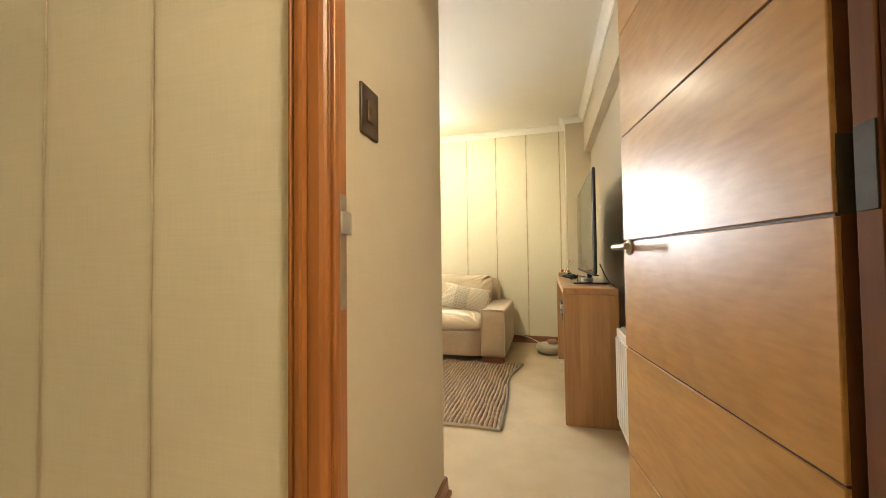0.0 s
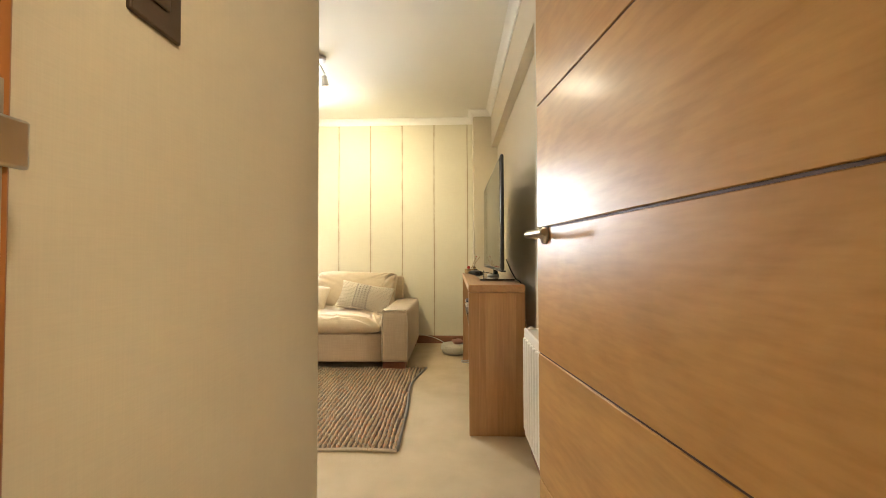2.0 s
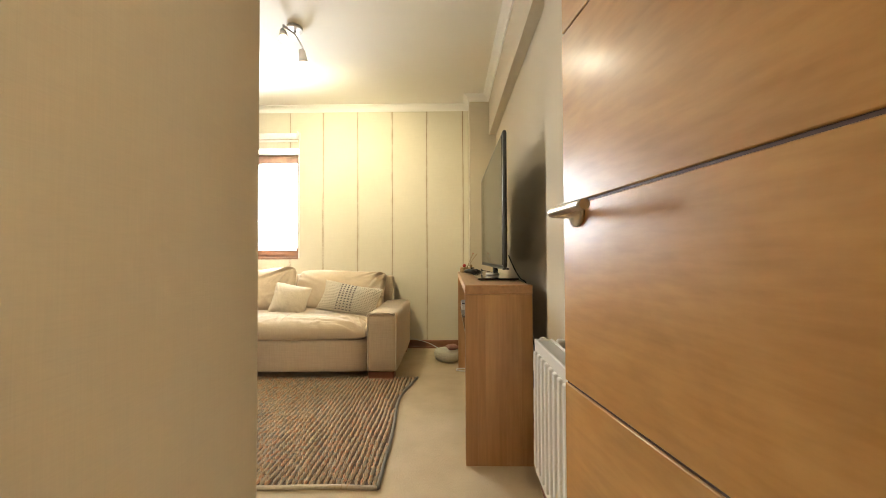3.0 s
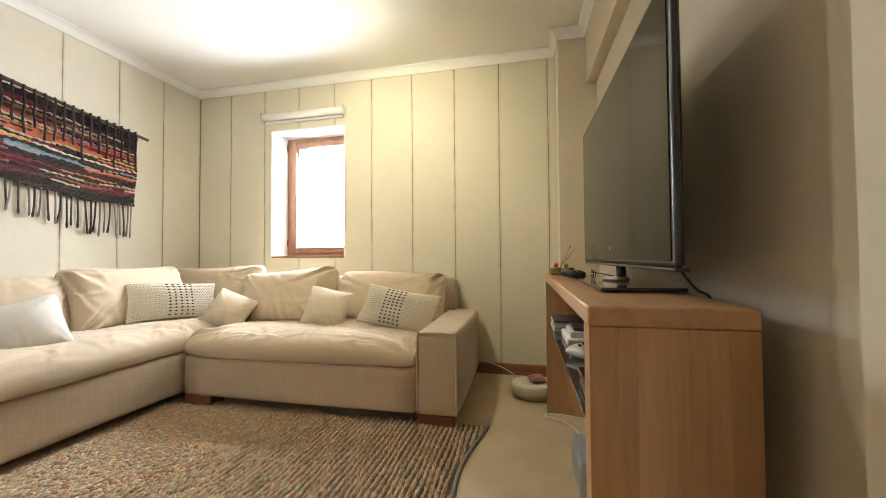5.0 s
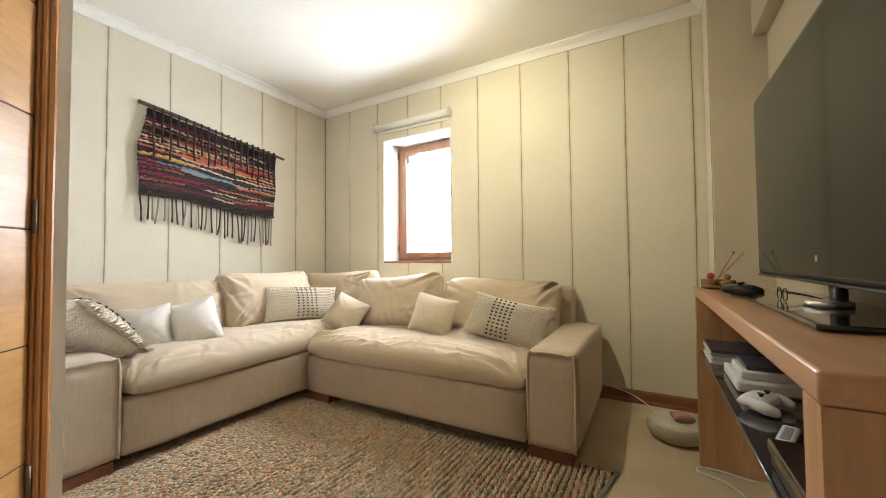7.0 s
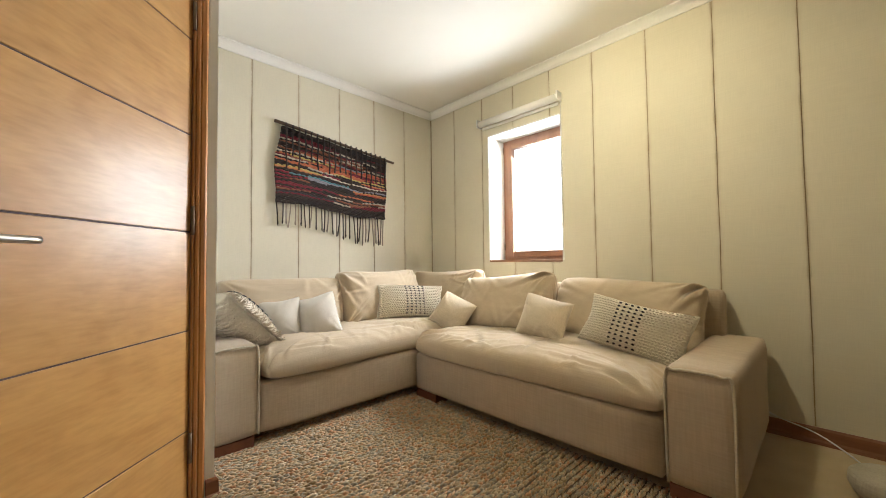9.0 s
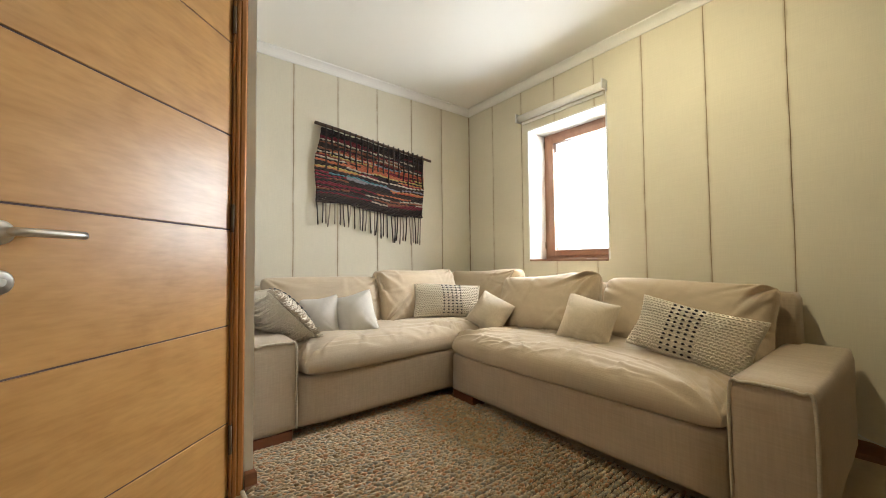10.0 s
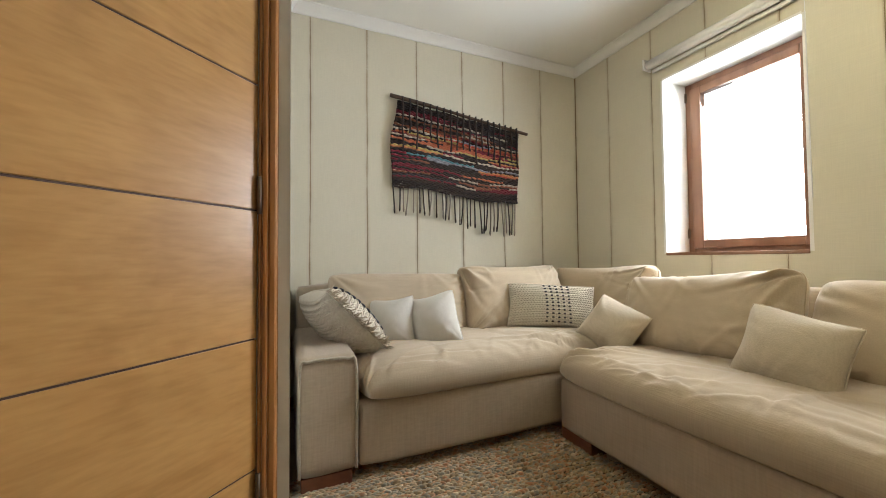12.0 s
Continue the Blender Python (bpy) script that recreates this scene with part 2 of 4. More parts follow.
PAPERW = mat("magazine_paper", (0.66, 0.63, 0.58), 0.6, (0.50, 0.47, 0.43), (4, 4, 400), 200, 0.05)
NAVY = mat("dark_cover", (0.03, 0.035, 0.06), 0.35, (0.05, 0.05, 0.07), (30, 30, 30))
GREYEDGE = cloth("rug_binding", (0.27, 0.245, 0.20), (0.20, 0.18, 0.145), 400, 0.4)
RUGBACK = mat("rug_backing", (0.11, 0.075, 0.045), 1.0, (0.08, 0.055, 0.035), (60, 60, 60))
JUTE = islands("jute_loops", [(0.50, 0.38, 0.22), (0.36, 0.25, 0.135), (0.58, 0.46, 0.29), (0.24, 0.165, 0.09), (0.46, 0.33, 0.18), (0.29, 0.265, 0.20), (0.41, 0.30, 0.17), (0.45, 0.21, 0.10), (0.53, 0.42, 0.27), (0.25, 0.235, 0.185), (0.37, 0.245, 0.13), (0.60, 0.50, 0.35)])
t = JUTE.node_tree
ramp = [n for n in t.nodes if n.type == "VALTORGB" and n.color_ramp.interpolation == "CONSTANT"][0]
ramp.color_ramp.interpolation = "LINEAR"
streak, place, where = t.nodes.new("ShaderNodeTexNoise"), t.nodes.new("ShaderNodeMapping"), [n for n in t.nodes if n.type == "TEX_COORD"][0]
place.inputs["Scale"].default_value = (45, 9, 1)
streak.inputs["Scale"].default_value, streak.inputs["Detail"].default_value, streak.inputs["Roughness"].default_value = 1.0, 3.0, 0.7
t.links.new(where.outputs["Object"], place.inputs["Vector"])
t.links.new(place.outputs[0], streak.inputs["Vector"])
blend = t.nodes.new("ShaderNodeMix")
blend.inputs["Factor"].default_value = 0.58
spread = t.nodes.new("ShaderNodeMapRange")
spread.inputs["From Min"].default_value, spread.inputs["From Max"].default_value = 0.25, 0.75
t.links.new(streak.outputs[0], spread.inputs["Value"])
t.links.new(spread.outputs[0], blend.inputs["A"])
t.links.new([n for n in t.nodes if n.type == "NEW_GEOMETRY"][0].outputs["Random Per Island"], blend.inputs["B"])
t.links.new(blend.outputs["Result"], ramp.inputs[0])
DARKYARN = islands("dark_yarn", [(0.022, 0.015, 0.013), (0.034, 0.022, 0.018), (0.018, 0.013, 0.012), (0.045, 0.028, 0.022)], whole=True)
YARN = islands("coloured_yarn", [(0.025, 0.017, 0.015), (0.42, 0.07, 0.04), (0.50, 0.42, 0.32), (0.20, 0.02, 0.035), (0.09, 0.23, 0.26), (0.028, 0.02, 0.018), (0.50, 0.20, 0.08), (0.17, 0.018, 0.03), (0.55, 0.47, 0.37), (0.03, 0.02, 0.018), (0.25, 0.24, 0.28), (0.46, 0.13, 0.06), (0.48, 0.36, 0.12), (0.03, 0.022, 0.02)], whole=True)
MIDYARN = islands("brown_yarn", [(0.024, 0.017, 0.015), (0.035, 0.022, 0.018), (0.15, 0.018, 0.028), (0.42, 0.35, 0.27), (0.024, 0.017, 0.015), (0.045, 0.035, 0.04), (0.03, 0.02, 0.016), (0.22, 0.08, 0.045), (0.13, 0.015, 0.025)], whole=True)
FRINGE = islands("fringe_yarn", [(0.06, 0.045, 0.036), (0.17, 0.14, 0.11), (0.28, 0.235, 0.185), (0.035, 0.026, 0.022)], whole=True)
BULB = mat("glowing_bulb", (1.0, 0.85, 0.6), 0.3, (1.0, 0.85, 0.6), emit=30.0)
SKYCARD = mat("bright_sky", (1.0, 0.99, 0.97), 1.0, (1.0, 0.99, 0.97), emit=2.5)
GLASS = bpy.data.materials.new("window_glass")
GLASS.use_nodes = True
gb = GLASS.node_tree.nodes["Principled BSDF"]
gb.inputs["Transmission Weight"].default_value, gb.inputs["Roughness"].default_value, gb.inputs["IOR"].default_value = 1.0, 0.0, 1.02

# ---- mesh helpers ----


def part(name, bm, material, parent=None, label=""):
    """Link a bmesh as one mesh object under a thing or a part."""
    me = bpy.data.meshes.new(name)
    bm.to_mesh(me)
    bm.free()
    me.materials.append(material)
    ob = new(name, me)
    if parent:
        ob.parent = parent
    if label:
        ob["label"] = label
    return ob


def thing(name, label, category, at=None, group=""):
    ob = new(name)
    ob.empty_display_size = 0.05
    if at is not None:
        ob.matrix_world = at
    return tagged(ob, label, category, group)


def rbox(x0, x1, y0, y1, z0, z1, r=0.0, seg=2, bm=None):
    """A box from corner to corner with rounded edges."""
    bm = bm or bmesh.new()
    made = bmesh.ops.create_cube(bm, size=1.0)["verts"]
    for v in made:
        v.co = Vector(((x0 + x1) / 2 + v.co.x * (x1 - x0), (y0 + y1) / 2 + v.co.y * (y1 - y0), (z0 + z1) / 2 + v.co.z * (z1 - z0)))
    if r:
        edges = list({e for v in made for e in v.link_edges})
        out = bmesh.ops.bevel(bm, geom=edges, offset=r, segments=seg, profile=0.5, affect="EDGES")
        for f in out["faces"]:
            f.smooth = True
    return bm


def tube(points, r, n=8, bm=None, caps=True):
    """A round tube along points; r may be one radius or one per point."""
    bm = bm or bmesh.new()
    pts = [Vector(p) for p in points]
    rings = []
    side = None
    for k, p in enumerate(pts):
        d = (pts[min(k + 1, len(pts) - 1)] - pts[max(k - 1, 0)]).normalized()
        if side is None:
            side = d.orthogonal().normalized()
        side = (side - d * side.dot(d)).normalized()
        up = d.cross(side)
        rr = r[k] if isinstance(r, (list, tuple)) else r
        rings.append([bm.verts.new(p + (side * math.cos(a) + up * math.sin(a)) * rr) for a in (2 * math.pi * j / n for j in range(n))])
    for a, b in zip(rings, rings[1:]):
        for j in range(n):
            bm.faces.new((a[j], a[(j + 1) % n], b[(j + 1) % n], b[j])).smooth = True
    if caps:
        bm.faces.new(rings[0][::-1])
        bm.faces.new(rings[-1])
    return bm


def bend(points, steps=6):
    """A smooth line through a few points."""
    pts = [Vector(p) for p in points]
    out = []
    for k in range(len(pts) - 1):
        a, b, c, d = pts[max(k - 1, 0)], pts[k], pts[k + 1], pts[min(k + 2, len(pts) - 1)]
        for s in range(steps):
            u = s / steps
            out.append(0.5 * (2 * b + (c - a) * u + (2 * a - 5 * b + 4 * c - d) * u * u + (3 * b - a - 3 * c + d) * u ** 3))
    return out + [pts[-1]]


def lathe(profile, n=24, bm=None, at=(0, 0, 0)):
    """A turned shape from (radius, height) pairs."""
    bm = bm or bmesh.new()
    rings = [[bm.verts.new((at[0] + r * math.cos(2 * math.pi * j / n), at[1] + r * math.sin(2 * math.pi * j / n), at[2] + z)) for j in range(n)] for r, z in profile]
    for a, b in zip(rings, rings[1:]):
        for j in range(n):
            bm.faces.new((a[j], a[(j + 1) % n], b[(j + 1) % n], b[j])).smooth = True
    bm.faces.new(rings[0][::-1])
    bm.faces.new(rings[-1])
    return bm


def pillow(w, h, t, seed=0, n=44, power=2.3, soft=0.46, pinch=0.06, folds=10, amp=0.006, low=1.0, dip=0.0, thin_top=0.0, corner=(), flat=0.0, blunt=0.0, under=1.0):
    """A stuffed cushion: width along x, height along y, thickness along z. Sides curve in between pointed corners;
    folds run in from the seam. corner: extra folds gathered at these (u, v) corners. Returns the mesh and its front grid."""
    r = np.random.default_rng(int(seed * 10) + 3)
    k = np.arange(n + 1)
    line = 0.55 * -np.cos(np.pi * k / n) + 0.45 * (2 * k / n - 1)
    U, V = np.meshgrid(line, line, indexing="ij")
    full = np.clip((1 - np.abs(U) ** power) * (1 - np.abs(V) ** power), 0, 1) ** soft
    X = U * w / 2 * (1 - pinch * (1 - V ** 2) ** 1.5)
    Y = V * h / 2 * (1 - pinch * (1 - U ** 2) ** 1.5)
    X, Y = X * (1 - blunt * (U * V) ** 6), Y * (1 - blunt * (U * V) ** 6)
    Y = Y - dip * h * (1 - U ** 2) * np.clip(V, 0, 1) ** 2
    X = X + 0.012 * w * np.sin(V * 2.1 + seed) * np.abs(U)
    Y = Y + 0.014 * h * np.sin(U * 2.6 + seed * 1.7) * np.abs(V)
    Z = full * t / 2 * (1 - thin_top * V)
    for j in range(6):
        d = r.uniform(0, 2 * np.pi)
        f = r.uniform(3, 7)
        Z = Z + flat * np.sin((X * np.cos(d) + Y * np.sin(d)) * f * 2.2 + r.uniform(0, 6)) * full
    starts = [(sx, sy, 1.35) for sx in (-1, 1) for sy in (-1, 1) for _ in range(2)]
    starts += [(cx, cy, 2.3) for cx, cy in corner for _ in range(6)]
    for j in range(folds):
        q = r.uniform(-0.9, 0.9)
        starts.append([(q, -1, 1.0), (q, 1, 0.9), (-1, q, 0.9), (1, q, 1.0)][r.choice(4, p=[0.42, 0.18, 0.2, 0.2])])
    relief = np.zeros_like(Z)
    for u, v, big in starts:
        x0, y0 = u * w / 2, v * h / 2
        aim = np.array([-x0 * 0.6 + r.normal(0, 0.28) * w * (0.6 if abs(v) == 1 else 0.3), -y0 + r.normal(0, 0.25) * h * 0.5])
        aim = aim / np.linalg.norm(aim)
        ln = r.uniform(0.22, 0.62) * min(w, h) * min(big, 1.2)
        wd = r.uniform(0.008, 0.022) * (0.75 if big > 1.2 else 1.0)
        dx, dy = X - x0, Y - y0
        along = dx * aim[0] + dy * aim[1]
        across = -dx * aim[1] + dy * aim[0] - r.normal(0, 0.9) * along ** 2
        wide = wd * (0.6 + np.clip(along / ln, 0, 1.4))
        on = np.clip(along / (0.12 * ln), 0, 1) * np.exp(-np.clip(along / ln, 0, 9) ** 2 * 1.7)
        relief += big * r.uniform(0.55, 1.0) * on * (np.exp(-(across / wide) ** 2) - 0.6 * np.exp(-((across - 1.6 * wide) / wide) ** 2))
    Z = Z + amp * relief * np.clip(full * 2.2, 0, 1)
    bm = bmesh.new()
    front = [[bm.verts.new((X[i, j], Y[i, j], Z[i, j])) for j in range(n + 1)] for i in range(n + 1)]
    back = [[front[i][j] if i in (0, n) or j in (0, n) else bm.verts.new((X[i, j], Y[i, j], -full[i, j] ** under * t / 2 * low * (1 - thin_top * V[i, j]))) for j in range(n + 1)] for i in range(n + 1)]
    for i in range(n):
        for j in range(n):
            bm.faces.new((front[i][j], front[i + 1][j], front[i + 1][j + 1], front[i][j + 1])).smooth = True
            bm.faces.new((back[i][j], back[i][j + 1], back[i + 1][j + 1], back[i + 1][j])).smooth = True
    return bm, (line, np.stack([X, Y, Z], axis=2))


def rim(grid, r=0.0035):
    """The stitched seam round a cushion, a thin welt along its outline."""
    P = grid[1]
    n = len(P) - 1
    ring = [P[i, 0] for i in range(0, n, 2)] + [P[n, j] for j in range(0, n, 2)] + [P[i, n] for i in range(n, 0, -2)] + [P[0, j] for j in range(n, -1, -2)]
    return tube(ring, r, 6)


def structure(ob, label=""):
    return tagged(ob, label, kind="structure")


def strip(name, parent, along, u0, u1, z0, z1, face, out, material, wavy=0.0035, gap=0.0035, joint=(True, True)):
    """One length of wallpaper with slightly uneven edges: along 'x' or 'y', proud of the wall by 4 mm."""
    bm = bmesh.new()
    uv = bm.loops.layers.uv.new("UVMap")
    rows = max(2, int((z1 - z0) / 0.12))
    band = min(0.024, (u1 - u0) / 3)
    lines = []
    for k in range(rows + 1):
        z = z0 + (z1 - z0) * k / rows
        a = u0 + gap / 2 + wavy * noise.noise(Vector((u0 * 7, z * 3.2, 1)))
        b = u1 - gap / 2 + wavy * noise.noise(Vector((u1 * 7, z * 3.2, 1)))
        line = []
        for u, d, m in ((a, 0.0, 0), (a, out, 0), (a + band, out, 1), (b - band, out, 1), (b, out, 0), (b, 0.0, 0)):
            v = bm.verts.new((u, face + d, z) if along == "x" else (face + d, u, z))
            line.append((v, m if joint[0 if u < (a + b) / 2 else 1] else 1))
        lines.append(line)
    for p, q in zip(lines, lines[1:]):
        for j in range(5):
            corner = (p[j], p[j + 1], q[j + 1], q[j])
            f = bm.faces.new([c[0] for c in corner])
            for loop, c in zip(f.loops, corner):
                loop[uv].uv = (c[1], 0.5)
    bmesh.ops.recalc_face_normals(bm, faces=bm.faces)
    return part(name, bm, material, parent)


def cornice(name, line, closed=False):
    """A moulded white cornice along a line of (x, y) corners, with the room on its left."""
    prof = [(0.0, 0.0), (0.010, 0.0), (0.012, 0.008), (0.016, 0.020), (0.024, 0.032), (0.035, 0.042), (0.048, 0.049), (0.056, 0.052), (0.056, 0.062), (0.0, 0.062)]
    bm = bmesh.new()
    pts = [Vector((*p, 0)) for p in line]
    rings = []
    for k, p in enumerate(pts):
        d0 = (p - pts[k - 1]).normalized() if k else None
        d1 = (pts[k + 1] - p).normalized() if k + 1 < len(pts) else None
        n0 = Vector((-d0.y, d0.x, 0)) if d0 else None
        n1 = Vector((-d1.y, d1.x, 0)) if d1 else None
        m = (n0 + n1) / (1 + n0.dot(n1)) if n0 and n1 else (n0 or n1)
        rings.append([bm.verts.new((p.x + m.x * a, p.y + m.y * a, PAPER_TOP + b)) for a, b in prof])
    for a, b in zip(rings, rings[1:]):
        for j in range(len(prof)):
            bm.faces.new((a[j], a[(j + 1) % len(prof)], b[(j + 1) % len(prof)], b[j]))
    bm.faces.new(rings[0])
    bm.faces.new(rings[-1][::-1])
    bmesh.ops.recalc_face_normals(bm, faces=bm.faces)
    return structure(part(name, bm, WHITE), "white moulded cornice between wall and ceiling")


def skirting(line, name="baseboard"):
    """Stained timber skirting with a quarter-round at its foot, the room on the left of the line."""
    prof = [(0.0, 0.0), (0.026, 0.0), (0.024, 0.014), (0.014, 0.022), (0.012, 0.068), (0.006, 0.078), (0.0, 0.078)]
    bm = bmesh.new()
    pts = [Vector((*p, 0)) for p in line]
    rings = []
    for k, p in enumerate(pts):
        d0 = (p - pts[k - 1]).normalized() if k else None
        d1 = (pts[k + 1] - p).normalized() if k + 1 < len(pts) else None
        n0 = Vector((-d0.y, d0.x, 0)) if d0 else None
        n1 = Vector((-d1.y, d1.x, 0)) if d1 else None
        m = (n0 + n1) / (1 + n0.dot(n1)) if n0 and n1 else (n0 or n1)
        rings.append([bm.verts.new((p.x + m.x * a, p.y + m.y * a, b)) for a, b in prof])
    for a, b in zip(rings, rings[1:]):
        for j in range(len(prof)):
            bm.faces.new((a[j], a[(j + 1) % len(prof)], b[(j + 1) % len(prof)], b[j]))
    bm.faces.new(rings[0])
    bm.faces.new(rings[-1][::-1])
    bmesh.ops.recalc_face_normals(bm, faces=bm.faces)
    return structure(part(name, bm, SKIRT), "dark stained timber skirting board")


# ---- the rooms: floor, ceiling, walls ----
PAPER_TOP, CEILING = 2.42, 2.482
XL, YW, XR, XN = -2.99, 4.64, 0.44, 0.505
structure(part("floor", rbox(-3.2, 1.4, -1.2, 4.95, -0.12, 0.0), CARPET), "beige short-pile fitted carpet")
structure(part("ceiling", rbox(-3.2, 1.4, -1.2, 4.95, CEILING, CEILING + 0.12), CEIL), "off-white painted ceiling")

# wall with the window
WX0, WX1, WZ0, WZ1 = -2.21, -1.50, 0.915, 2.045
bm = rbox(-3.15, WX0, YW + 0.004, 4.95, 0, CEILING)
rbox(WX1, 1.4, YW + 0.004, 4.95, 0, CEILING, bm=bm)
rbox(WX0, WX1, YW + 0.004, 4.95, 0, WZ0, bm=bm)
rbox(WX0, WX1, YW + 0.004, 4.95, WZ1, CEILING, bm=bm)
wall_north = structure(part("wall_north", bm, SEAM), "wall hung with cream wallpaper lengths, brown seams")
seams = [XL + 0.004, -2.644, -2.284, -1.938, -1.588, -1.245, -0.887, -0.531, -0.175, 0.195, 0.262]
for a, b in zip(seams, seams[1:]):
    if b < WX0 or a > WX1:
        pieces = [(a, b, 0, PAPER_TOP)]
    else:
        pieces = [(a, b, 0, WZ0), (a, b, WZ1, PAPER_TOP)]
        if a < WX0:
            pieces.append((a, WX0, WZ0, WZ1))
        if b > WX1:
            pieces.append((WX1, b, WZ0, WZ1))
    for u0, u1, z0, z1 in pieces:
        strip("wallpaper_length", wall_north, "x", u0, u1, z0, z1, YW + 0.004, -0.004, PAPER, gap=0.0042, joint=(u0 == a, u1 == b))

# wall with the hanging
wall_west = structure(part("wall_west", rbox(XL - 0.16, XL - 0.004, 1.40, 4.95, 0, CEILING), SEAM), "wall hung with cream wallpaper lengths, brown seams")
seams = [1.46, 1.815, 2.168, 2.521, 2.874, 3.220, 3.573, 3.924, 4.278, YW - 0.001]
for a, b in zip(seams, seams[1:]):
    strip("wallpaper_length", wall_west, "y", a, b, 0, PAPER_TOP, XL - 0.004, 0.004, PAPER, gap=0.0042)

# television wall: a shallow recess under a beam, a pier at its far end
structure(part("wall_east", rbox(XN, 0.75, 2.358, YW, 0, CEILING), TAUPE), "plain beige papered recess wall")
structure(part("wall_east_near", rbox(XR, 0.75, 0.871, 2.358, 0, CEILING), TAUPE), "plain beige papered wall")
structure(part("beam", rbox(XR, XN - 0.001, 2.358, 4.40, 2.09, CEILING, 0.002), TAUPE), "beige papered beam above the recess")
structure(part("pier", rbox(0.258, XN + 0.02, 4.416, YW - 0.001, 0, CEILING, 0.002), TAUPE), "taupe papered pier in the corner")
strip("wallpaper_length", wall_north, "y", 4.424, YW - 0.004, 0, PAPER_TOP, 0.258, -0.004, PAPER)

# passage wall, near wall, wall with the second door
structure(part("wall_passage", rbox(-0.51, -0.386, 0.871, 1.745, 0, CEILING, 0.004), TAUPE), "tan papered wall end beside the entrance")
structure(part("wall_south", rbox(-1.81, -0.51, 1.30, 1.42, 0, CEILING), TAUPE), "plain beige papered wall")
bm = rbox(-1.93, -1.81, 2.372, 2.405, 0, CEILING)
rbox(-1.93, -1.81, 1.42, 2.372, 2.10, CEILING, bm=bm)
rbox(-1.93, -1.81, 1.42, 1.50, 0, 2.10, bm=bm)
structure(part("wall_with_door", bm, WHITE), "white painted wall round the second door")
structure(part("wall_nook", rbox(-3.15, -1.93, 2.33, 2.405, 0, CEILING), WHITE), "white painted wall beside the sofa")
structure(part("wall_closet", rbox(-2.95, -2.85, 1.3, 2.33, 0, CEILING), WHITE), "plain white wall behind the second door")
structure(part("wall_closet_south", rbox(-3.15, -1.81, 1.2, 1.30, 0, CEILING), WHITE), "plain white wall behind the second door")

# entrance wall to the corridor
bm = rbox(-3.15, -0.386, 0.824, 0.870, 0, CEILING)
rbox(0.455, 1.4, 0.704, 0.870, 0, CEILING, bm=bm)
rbox(-0.386, 0.455, 0.824, 0.870, 2.10, CEILING, bm=bm)
wall_entrance = structure(part("wall_entrance", bm, SEAM), "corridor wall hung with wallpaper lengths")
seams = [-2.375, -2.045, -1.715, -1.385, -1.055, -0.725, -0.388]
for a, b in zip(seams, seams[1:]):
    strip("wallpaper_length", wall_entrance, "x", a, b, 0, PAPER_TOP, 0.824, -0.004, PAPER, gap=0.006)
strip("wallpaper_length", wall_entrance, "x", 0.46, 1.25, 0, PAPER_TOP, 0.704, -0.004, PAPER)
structure(part("wall_corridor", rbox(-3.15, 1.4, -1.15, -1.0, 0, CEILING), TAUPE), "plain corridor wall")
structure(part("wall_corridor_west", rbox(-3.15, -3.0, -1.0, 0.824, 0, CEILING), TAUPE), "plain corridor wall")
structure(part("wall_corridor_east", rbox(1.25, 1.4, -1.0, 0.704, 0, CEILING), TAUPE), "plain corridor wall")

cornice("cornice", [(XR, 0.91), (XR, 4.416), (0.254, 4.416), (0.254, YW), (XL, YW), (XL, 2.41)])
cornice("cornice_near", [(-3.0, 2.405), (-1.81, 2.405), (-1.81, 1.42), (-0.51, 1.42), (-0.51, 1.745), (-0.386, 1.745), (-0.386, 0.875)])
skirting([(0.254, 4.44), (0.254, YW), (XL, YW), (XL, 2.41)])
skirting([(XR, 0.95), (XR, 2.358), (XN, 2.358), (XN, 4.416), (0.27, 4.416)], "baseboard_east")
skirting([(-1.90, 2.405), (-1.81, 2.405), (-1.81, 2.374)], "baseboard_nook")
skirting([(-0.51, 1.745), (-0.386, 1.745), (-0.386, 0.875)], "baseboard_passage")


def casing(name, run, z_top, wood=CASING):
    """Moulded timber door casing: reeded flat with a rounded edge, given as plan profiles swept up."""
    bm = bmesh.new()
    low = [bm.verts.new((x, y, 0)) for x, y in run]
    top = [bm.verts.new((x, y, z_top)) for x, y in run]
    n = len(run)
    for j in range(n):
        bm.faces.new((low[j], low[(j + 1) % n], top[(j + 1) % n], top[j]))
    bm.faces.new(low[::-1])
    bm.faces.new(top)
    bmesh.ops.recalc_face_normals(bm, faces=bm.faces)
    return structure(part(name, bm, wood), "varnished orange-brown timber door casing")


def moulding(u0, u1, base, out, along):
    """Plan outline of a moulded casing from u0 to u1, standing out from base."""
    shape = [(0, 0), (0, 0.55), (0.05, 0.8), (0.12, 0.85), (0.17, 0.6), (0.21, 0.6), (0.25, 0.95), (0.38, 1.0), (0.46, 0.95), (0.50, 0.6), (0.55, 0.6), (0.60, 0.8), (0.85, 0.75), (0.95, 0.6), (1.0, 0.4), (1, 0)]
    pts = [(u0 + (u1 - u0) * a, base + out * b) for a, b in shape]
    return pts if along == "x" else [(b, a) for a, b in pts]


